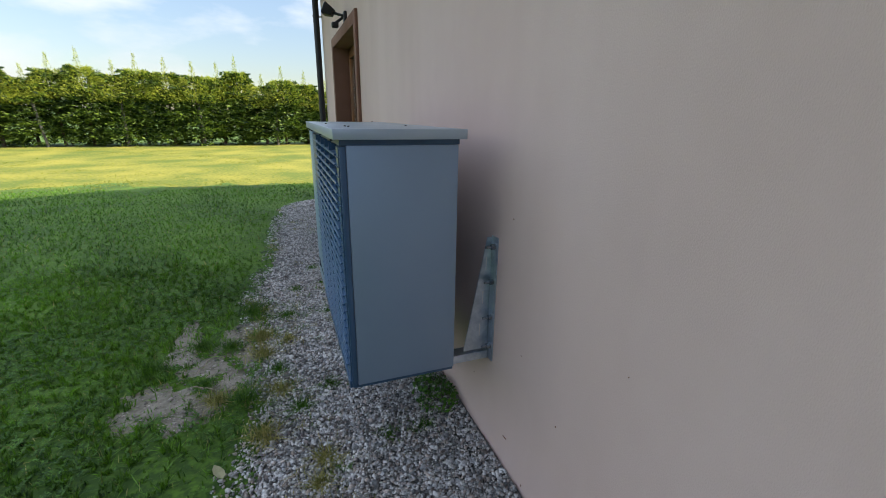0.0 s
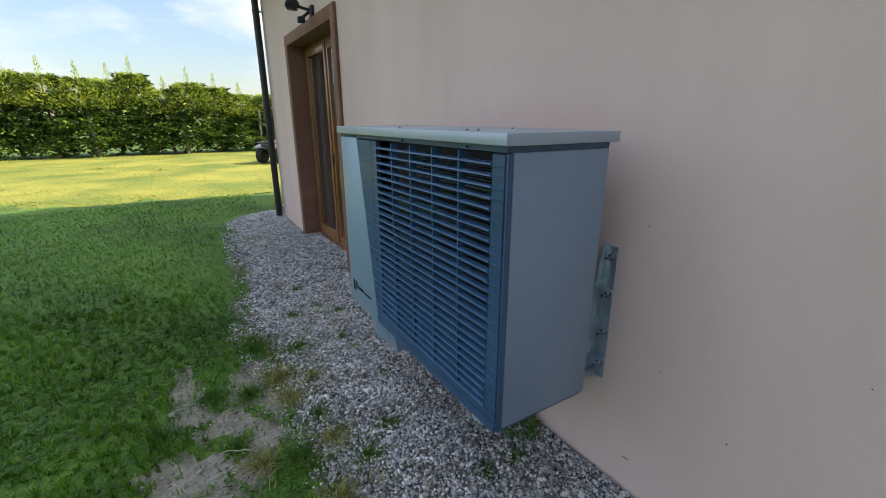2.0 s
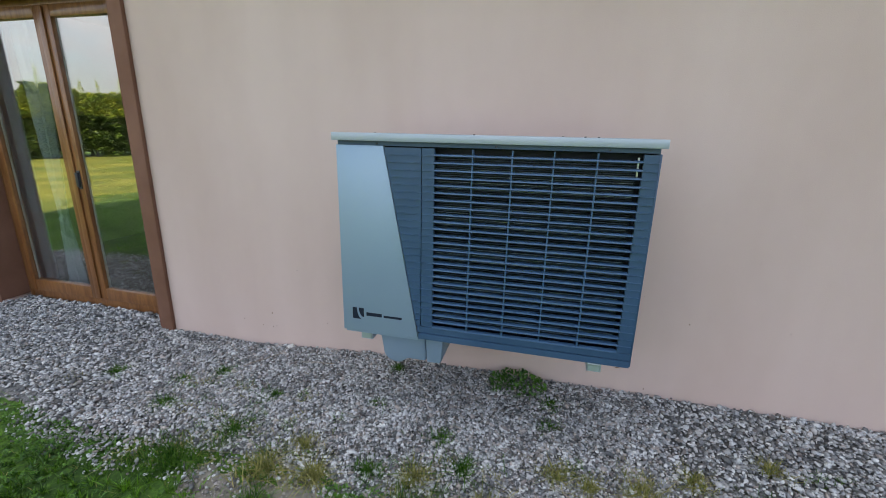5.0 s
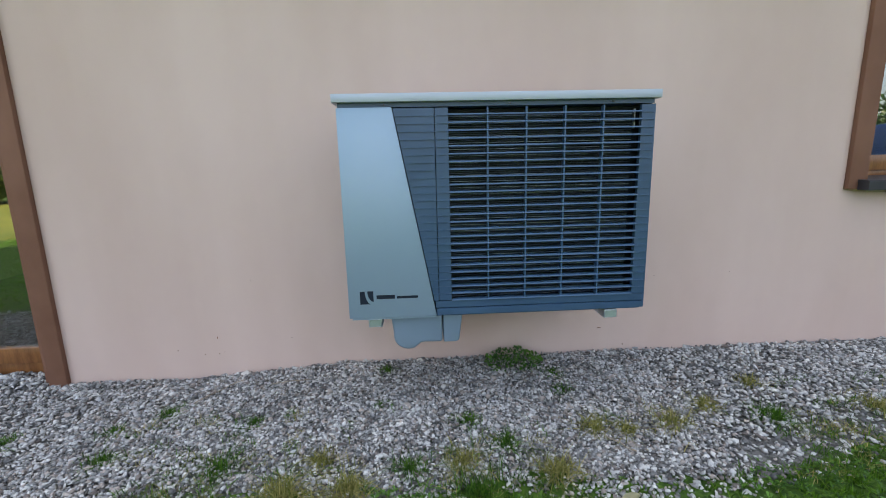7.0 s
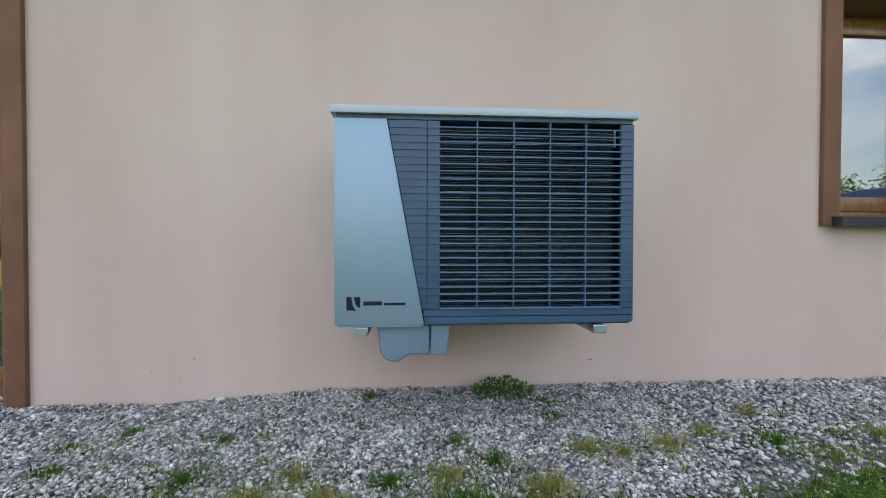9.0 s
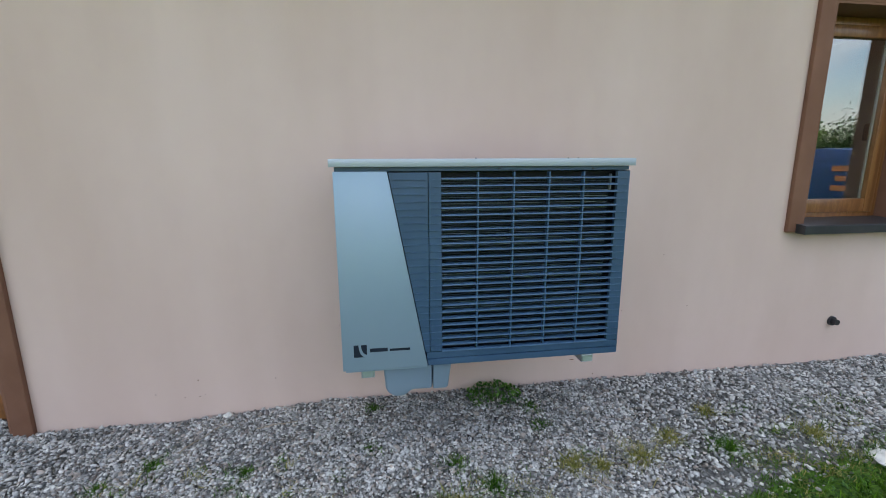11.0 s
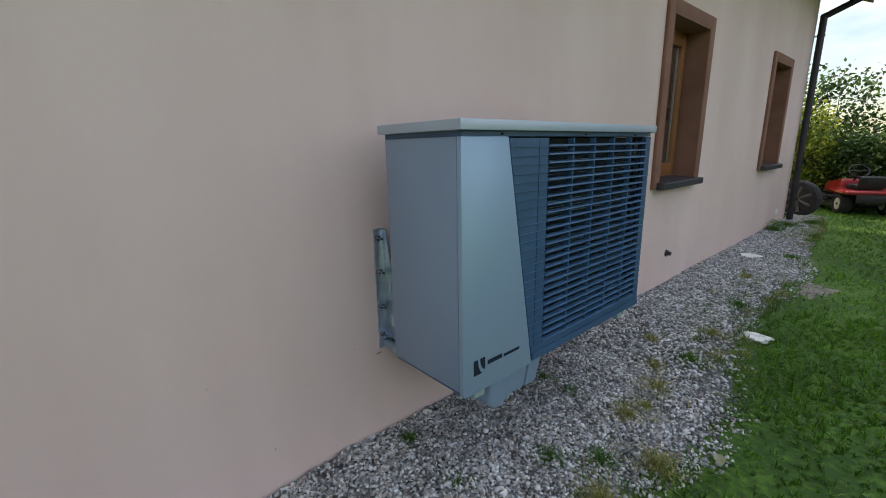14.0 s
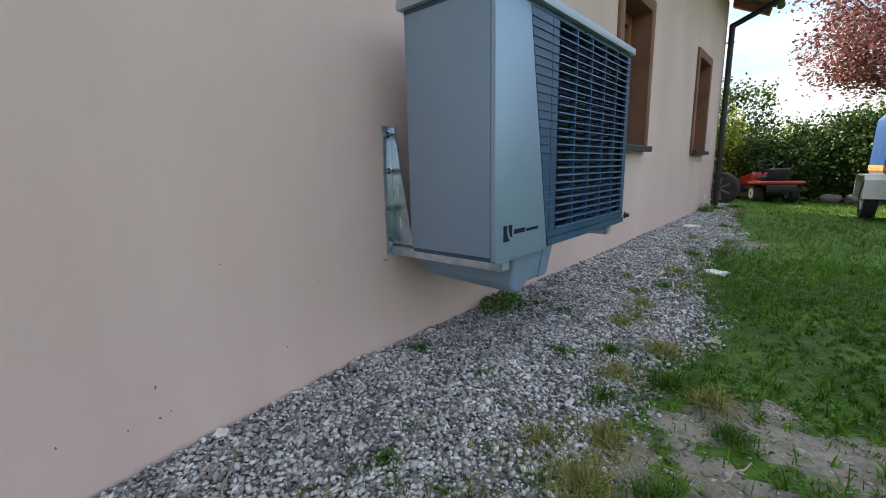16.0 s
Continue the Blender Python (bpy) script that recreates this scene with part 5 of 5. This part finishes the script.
def quad_bike():
    t = thing("quad_bike", (0, 0, 0), "pale blue quad bike with black racks parked before the hedge", "quad bike")
    for x, r in ((-0.58, 0.27), (0.6, 0.26)):
        for y in (-0.42, 0.42):
            wheel(t, "wheel", (x, y, r), r, 0.24 if x < 0 else 0.2, hub=M_STEEL)
    part("chassis", boxed(-0.6, 0.65, -0.16, 0.16, 0.26, 0.5, bevel=0.03), M_STEEL, t)
    part("engine", boxed(-0.2, 0.25, -0.2, 0.2, 0.3, 0.58, bevel=0.04), M_STEEL, t)
    part("axle", rod((-0.58, -0.4, 0.27), (-0.58, 0.4, 0.27), 0.035), M_STEEL, t)
    part("axle", rod((0.6, -0.38, 0.28), (0.6, 0.38, 0.28), 0.03), M_STEEL, t)
    for s in (-1, 1):
        part("rear_fender", arch(-0.55, 0.28, 0.4, 0.025, 0.5, 2.3, s * 0.24, s * 0.54), M_FENDER, t, "pale blue mudguard")
        part("front_fender", arch(0.6, 0.28, 0.4, 0.025, 0.3, 2.6, s * 0.16, s * 0.52), M_FENDER, t, "pale blue mudguard")
        part("footwell", boxed(-0.18, 0.28, s * 0.36 - 0.14, s * 0.36 + 0.14, 0.27, 0.31, bevel=0.01), M_SEAT, t)
        part("headlight", rod((0.84, s * 0.16, 0.62), (0.9, s * 0.16, 0.62), 0.06, 0.05), M_HUB, t)
    part("tail", boxed(-0.9, -0.3, -0.2, 0.2, 0.6, 0.72, bevel=0.04), M_STEEL, t)
    part("tank", prism([(0.05, 0.6), (0.1, 0.86), (0.45, 0.84), (0.88, 0.7), (0.9, 0.55)], "y", -0.17, 0.17, bevel=0.02), M_FENDER, t, "pale blue bodywork")
    part("seat", prism([(-0.75, 0.72), (-0.72, 0.84), (-0.3, 0.82), (0.08, 0.9), (0.1, 0.7)], "y", -0.15, 0.15, bevel=0.03), M_SEAT, t, "black vinyl seat")
    bar = bmesh.new()
    rod((0.3, 0, 0.8), (0.2, 0, 1.0), 0.02, bm=bar)
    for s in (-1, 1):
        rod((0.2, 0, 1.0), (0.12, s * 0.38, 1.05), 0.014, bm=bar)
    part("handlebar", bar, M_STEEL, t)
    for x0, x1, z in ((-1.02, -0.45, 0.78), (0.5, 0.98, 0.82)):
        rack = bmesh.new()
        for y in (-0.36, -0.2, 0, 0.2, 0.36):
            rod((x0, y, z), (x1, y, z), 0.011, sides=8, bm=rack)
        for x in (x0, (x0 + x1) / 2, x1):
            rod((x, -0.36, z), (x, 0.36, z), 0.012, sides=8, bm=rack)
        for y in (-0.2, 0.2):
            rod(((x0 + x1) / 2, y, z), ((x0 + x1) / 2, y, z - 0.2), 0.012, sides=8, bm=rack)
        part("rack", rack, M_STEEL, t, "black tubular luggage rack")
    return t


quad = quad_bike()
quad.matrix_basis = pose(1.85, 14.7, 0, 0, 0, 42) @ Matrix.Scale(0.92, 4)


def mower():
    t = thing("ride_on_mower", (0, 0, 0), "red ride-on lawn mower with black seat on the grass", "lawn mower")
    for x, r, w in ((-0.42, 0.21, 0.2), (0.5, 0.17, 0.13)):
        for y in (-0.36, 0.36):
            wheel(t, "wheel", (x, y, r), r, w, hub=M_HUB)
    part("chassis", boxed(-0.62, 0.72, -0.2, 0.2, 0.2, 0.34, bevel=0.02), M_STEEL, t)
    part("cutting_deck", boxed(-0.22, 0.34, -0.44, 0.44, 0.09, 0.2, bevel=0.03), M_STEEL, t)
    hood = bmesh.new()
    box(hood, 0.12, 0.86, -0.22, 0.22, 0.34, 0.68, bevel=0.06, segments=3)
    for v in hood.verts:
        if v.co.z > 0.5 and v.co.x > 0.4:
            v.co.z -= (v.co.x - 0.4) * 0.28
    part("hood", hood, M_RED, t, "red engine hood")
    part("grille", boxed(0.855, 0.872, -0.15, 0.15, 0.36, 0.5, bevel=0.005), M_SEAT, t)
    fender = bmesh.new()
    box(fender, -0.78, 0.02, -0.47, 0.47, 0.42, 0.5, bevel=0.035, segments=3)
    part("fender", fender, M_RED, t, "red rear fender deck")
    part("stripe", boxed(-0.6, -0.3, 0.468, 0.4725, 0.445, 0.475), M_ORANGE, t, "orange printed bar")
    part("tail_plate", boxed(-0.775, -0.74, -0.3, 0.3, 0.26, 0.42, bevel=0.01), M_SEAT, t)
    part("footrest", boxed(0.0, 0.3, -0.42, 0.42, 0.29, 0.33, bevel=0.01), M_STEEL, t)
    part("seat", boxed(-0.52, -0.1, -0.23, 0.23, 0.5, 0.6, bevel=0.035), M_SEAT, t, "black seat cushion")
    part("seat_back", prism([(-0.6, 0.56), (-0.64, 0.76), (-0.57, 0.78), (-0.5, 0.58)], "y", -0.22, 0.22, bevel=0.02), M_SEAT, t, "black seat back")
    part("column", rod((0.16, 0, 0.6), (0.02, 0, 0.84), 0.02), M_STEEL, t)
    ring = bmesh.new()
    for k in range(20):
        a, b = math.tau * k / 20, math.tau * (k + 1) / 20
        rod((0.01 + 0.09 * math.cos(a), 0.17 * math.sin(a), 0.85 + 0.12 * math.cos(a)), (0.01 + 0.09 * math.cos(b), 0.17 * math.sin(b), 0.85 + 0.12 * math.cos(b)), 0.013, sides=8, bm=ring)
    rod((0.01, -0.16, 0.85), (0.01, 0.16, 0.85), 0.012, sides=8, bm=ring)
    part("steering_wheel", ring, M_SEAT, t)
    part("lever", rod((-0.2, -0.3, 0.5), (-0.16, -0.32, 0.68), 0.012), M_ZINC, t)
    return t


tractor = mower()
tractor.matrix_basis = pose(-0.66, -9.68, 0, 0, 0, -62) @ Matrix.Scale(0.9, 4)


def trailer():
    t = thing("trailer", (0, 0, 0), "small box trailer under a blue tarpaulin with orange print", "trailer")
    part("floor_frame", boxed(-0.62, 0.62, -1.05, 1.05, 0.42, 0.5, bevel=0.01), M_STEEL, t)
    for x in (-0.62, 0.6):
        part("side_wall", boxed(x, x + 0.02, -1.05, 1.05, 0.5, 0.72, bevel=0.004), M_ZINC, t, "galvanised side board")
    for y in (-1.05, 1.03):
        part("tailboard", boxed(-0.598, 0.598, y, y + 0.02, 0.5, 0.72, bevel=0.004), M_ZINC, t, "galvanised end board")
    part("band", boxed(-0.635, 0.635, -1.065, 1.065, 0.66, 0.745, bevel=0.004), M_ORANGE, t, "orange printed hem")
    cover = bmesh.new()
    o = [(-0.63, 0.74), (-0.615, 1.45), (-0.5, 1.6), (0, 1.64), (0.5, 1.6), (0.615, 1.45), (0.63, 0.74)]
    cover = prism(o, "y", -1.06, 1.06, bevel=0.02)
    tarp = part("tarpaulin", cover, M_TARP, t, "blue tarpaulin cover")
    for z, w in ((1.3, 0.3), (1.16, 0.16), (1.02, 0.26)):
        part("print", boxed(0.25 - w / 2 + 0.1, 0.25 + w / 2 + 0.1, 1.062, 1.066, z, z + 0.08), M_ORANGE, tarp, "orange printed bar")
    part("print", boxed(0.3, 0.55, 1.062, 1.066, 0.82, 0.87), M_HUB, tarp, "pale printed bar")
    for s in (-1, 1):
        wheel(t, "wheel", (s * 0.78, 0.35, 0.28), 0.28, 0.16, "x", hub=M_HUB)
        g = bmesh.new()
        o = [(0.35 - 0.38, 0.3), (0.35 - 0.38, 0.56), (0.35 - 0.3, 0.63), (0.35 + 0.3, 0.63), (0.35 + 0.38, 0.56), (0.35 + 0.38, 0.3), (0.35 + 0.355, 0.3), (0.35 + 0.35, 0.54),
             (0.35 + 0.28, 0.605), (0.35 - 0.28, 0.605), (0.35 - 0.35, 0.54), (0.35 - 0.355, 0.3)]
        part("mudguard", prism(o, "x", s * 0.66, s * 0.9), M_HUB, t, "pale plastic mudguard")
    part("axle", rod((-0.75, 0.35, 0.28), (0.75, 0.35, 0.28), 0.03), M_STEEL, t)
    part("drawbar", rod((0, -1.0, 0.45), (0, -2.1, 0.42), 0.035), M_ZINC, t)
    part("jockey_wheel", rod((0, -1.8, 0.0), (0, -1.8, 0.5), 0.03), M_STEEL, t)
    part("tail_lamp", boxed(0.4, 0.58, 1.06, 1.1, 0.36, 0.44, bevel=0.01), M_RED, t)
    return t


box_trailer = trailer()
box_trailer.matrix_basis = pose(-2.82, -7.2, 0, 0, 0, 4)


def car_wheel():
    t = thing("car_wheel", (0, 0, 0), "spare car wheel with alloy spokes leaning by the house corner", "car wheel")
    wheel(t, "tyre", (0, 0, 0.325), 0.325, 0.2, "y", hub=M_STEEL, spokes=7, inner=0.7)
    return t


car_wheel().matrix_basis = pose(-0.05, -8.3, 0.0, 0, 0, -12)


def stone(x, y, s, label, mat, flat=0.5):
    bm = bmesh.new()
    bmesh.ops.create_icosphere(bm, subdivisions=3, radius=1)
    for v in bm.verts:
        d = 1 + 0.35 * noise.noise(v.co * 1.4 + Vector((x, y, 0)))
        v.co = Vector((v.co.x * s * 1.25 * d, v.co.y * s * d, v.co.z * s * flat * d))
    ob = single("stone", bm, mat, label, "stone", smooth=60)
    ob.location = (x, y, lift(x, y) + s * flat * 0.45)
    return ob


for x, y, s in ((-1.75, -9.7, 0.16), (-2.2, -9.6, 0.2), (-2.7, -9.6, 0.15)):
    stone(x, y, s, "grey field stone at the foot of the hedge", M_STONEGREY, 0.7)
M_PALE = material("pale_limestone", (0.62, 0.62, 0.58), (0.78, 0.78, 0.74), 20, 0.85, bump=0.4, grain=80)
for x, y, s, f in ((-0.92, -1.92, 0.075, 0.25), (-0.3, -4.36, 0.09, 0.25), (-0.04, 0.36, 0.02, 0.6), (-0.035, 1.37, 0.024, 0.6),
                   (-0.62, 0.45, 0.02, 0.6), (-0.5, -0.75, 0.02, 0.5)):
    stone(x, y, s, "pale flat stone chip lying on the ground", M_PALE, f)


def fallen_leaf(x, y, s, turn, mat, label):
    bm = bmesh.new()
    o = [(0, -1), (0.35, -0.7), (0.5, -0.1), (0.35, 0.5), (0, 1), (-0.35, 0.5), (-0.5, -0.1), (-0.35, -0.7)]
    mid = bm.verts.new((0, 0, 0.0))
    ring = [bm.verts.new((a * s, b * s, 0.22 * s * abs(a) + 0.1 * s * abs(b))) for a, b in o]
    for k in range(8):
        bm.faces.new((mid, ring[k], ring[(k + 1) % 8]))
    bmesh.ops.solidify(bm, geom=list(bm.faces), thickness=0.001)
    ob = single("fallen_leaf", bm, mat, label, "leaf")
    ob.matrix_basis = pose(x, y, lift(x, y) + 0.03, 8, 12, turn)
    return ob


M_DRYLEAF = material("dry_leaf", (0.5, 0.5, 0.3), (0.62, 0.6, 0.4), 30, 0.7)
fallen_leaf(-1.15, -0.35, 0.045, 30, M_DRYLEAF, "pale dry leaf lying on the lawn")
M_TWIG = material("dry_twig", (0.25, 0.2, 0.14), (0.4, 0.34, 0.26), 20, 0.9)


def twig(x, y, dx, dy):
    bm = bmesh.new()
    p = Vector((x, y, lift(x, y) + 0.018))
    for k in range(4):
        q = p + Vector((dx / 4 + 0.01 * math.sin(k * 2.1), dy / 4 + 0.012 * math.cos(k * 3), 0.003 * math.sin(k)))
        rod(p, q, 0.0028, 0.0022, 6, bm)
        p = q
    return single("twig", bm, M_TWIG, "thin dry twig on the ground", "twig")


for q in ((-1.36, 0.5, 0.05, 0.14), (-0.35, 1.5, 0.22, -0.16), (-0.9, -0.5, 0.1, 0.08), (-0.2, 0.95, -0.05, 0.2), (-1.25, 0.3, -0.12, 0.05)):
    twig(*q)

# ---- fittings on the wall ----
M_LENS = material("lamp_glass", (0.5, 0.56, 0.55), (0.6, 0.66, 0.64), 8, 0.08)


def floodlight():
    t = thing("floodlight", (0, 3.1, 2.52), "black halogen floodlight with motion sensor over the terrace door", "floodlight")
    part("wall_plate", boxed(-0.03, -0.0005, 3.0, 3.1, 2.46, 2.56, bevel=0.006), M_SEAT, t)
    part("arm", rod((-0.03, 3.05, 2.52), (-0.13, 3.1, 2.55), 0.014), M_SEAT, t)
    bm = boxed(-0.05, 0.05, -0.085, 0.085, -0.06, 0.06, bevel=0.012)
    for v in bm.verts:
        if v.co.x > 0:
            v.co.y *= 0.7
            v.co.z *= 0.65
    m = Matrix.Translation((-0.17, 3.12, 2.57)) @ pose(0, 0, 0, 0, 25, -20)
    bm.transform(m)
    h = part("housing", bm, M_SEAT, t, "black lamp housing")
    g = boxed(-0.056, -0.0505, -0.07, 0.07, -0.048, 0.048, bevel=0.003)
    g.transform(m)
    part("lens", g, M_LENS, h, "pale lamp glass")
    s = boxed(-0.16, -0.09, 3.0, 3.06, 2.395, 2.45, bevel=0.012)
    part("sensor", s, M_SEAT, t, "black motion sensor")
    part("sensor_arm", rod((-0.04, 3.05, 2.5), (-0.12, 3.03, 2.44), 0.014), M_SEAT, t)


floodlight()
bpy.data.objects["floodlight"].location.z -= 0.05


def socket(y, z):
    t = thing("wall_socket", (0, y, z), "small white socket cover low on the wall", "socket")
    part("plate", boxed(-0.012, -0.0005, y - 0.045, y + 0.045, z - 0.045, z + 0.045, bevel=0.004), M_WHITE, t)
    part("lid", boxed(-0.022, -0.0125, y - 0.035, y + 0.035, z - 0.035, z + 0.035, bevel=0.004), M_WHITE, t)


socket(-6.92, 0.24)


def wall_vent(y, z):
    t = thing("pipe_stub", (0, y, z), "short dark pipe stub sticking out of the wall", "pipe")
    part("sleeve", lathe([(-0.012, 0.026), (-0.014, 0.032), (-0.0005, 0.034), (-0.0004, 0.02)], 18, "x", (0, y, z)), M_SILL, t)
    part("stub", rod((-0.045, y, z), (-0.001, y, z), 0.019, sides=14), M_STEEL, t)


wall_vent(-2.63, 0.33)


def chip(y, z, a, b, seed):
    """A small dark chip in the plaster."""
    r = random.Random(seed)
    a, b = a * 0.7, b * 0.7
    o = [(y + a * math.cos(math.tau * k / 9) * r.uniform(0.6, 1.2), z + b * math.sin(math.tau * k / 9) * r.uniform(0.6, 1.2)) for k in range(9)]
    return single("plaster_chip", prism(o, "x", -0.0025, -0.0004), M_TRIM, "small dark dirt fleck on the plaster", "fleck", group="flecks on the wall")


for k, (y, z, a, b) in enumerate(((-0.72, 0.18, 0.02, 0.004), (-1.04, 0.49, 0.004, 0.005), (-0.87, 0.07, 0.004, 0.008), (-0.8, 0.62, 0.003, 0.003), (1.52, 0.22, 0.004, 0.009), (1.52, 0.12, 0.005, 0.004),
                                  (1.49, 0.13, 0.003, 0.003), (1.75, 0.15, 0.004, 0.006), (1.6, 0.12, 0.003, 0.006), (0.72, 0.5, 0.003, 0.003), (0.95, 0.42, 0.003, 0.003), (1.3, 0.55, 0.003, 0.003),
                                  (-0.68, 1.12, 0.004, 0.004), (1.1, 0.2, 0.003, 0.006), (-0.4, 0.3, 0.004, 0.003), (0.6, 0.44, 0.025, 0.003), (-1.5, 0.5, 0.003, 0.004), (-1.3, 0.85, 0.003, 0.003))):
    chip(y, z, a, b, k)


def canister(x, y):
    t = thing("canister", (x, y, 0.02), "white plastic canister on the floor behind the terrace door", "canister")
    part("body", boxed(x - 0.09, x + 0.09, y - 0.13, y + 0.13, 0.021, 0.36, bevel=0.03), M_WHITE, t)
    part("cap", rod((x, y + 0.07, 0.36), (x, y + 0.07, 0.4), 0.03), M_SILL, t)


canister(0.56, 2.75)
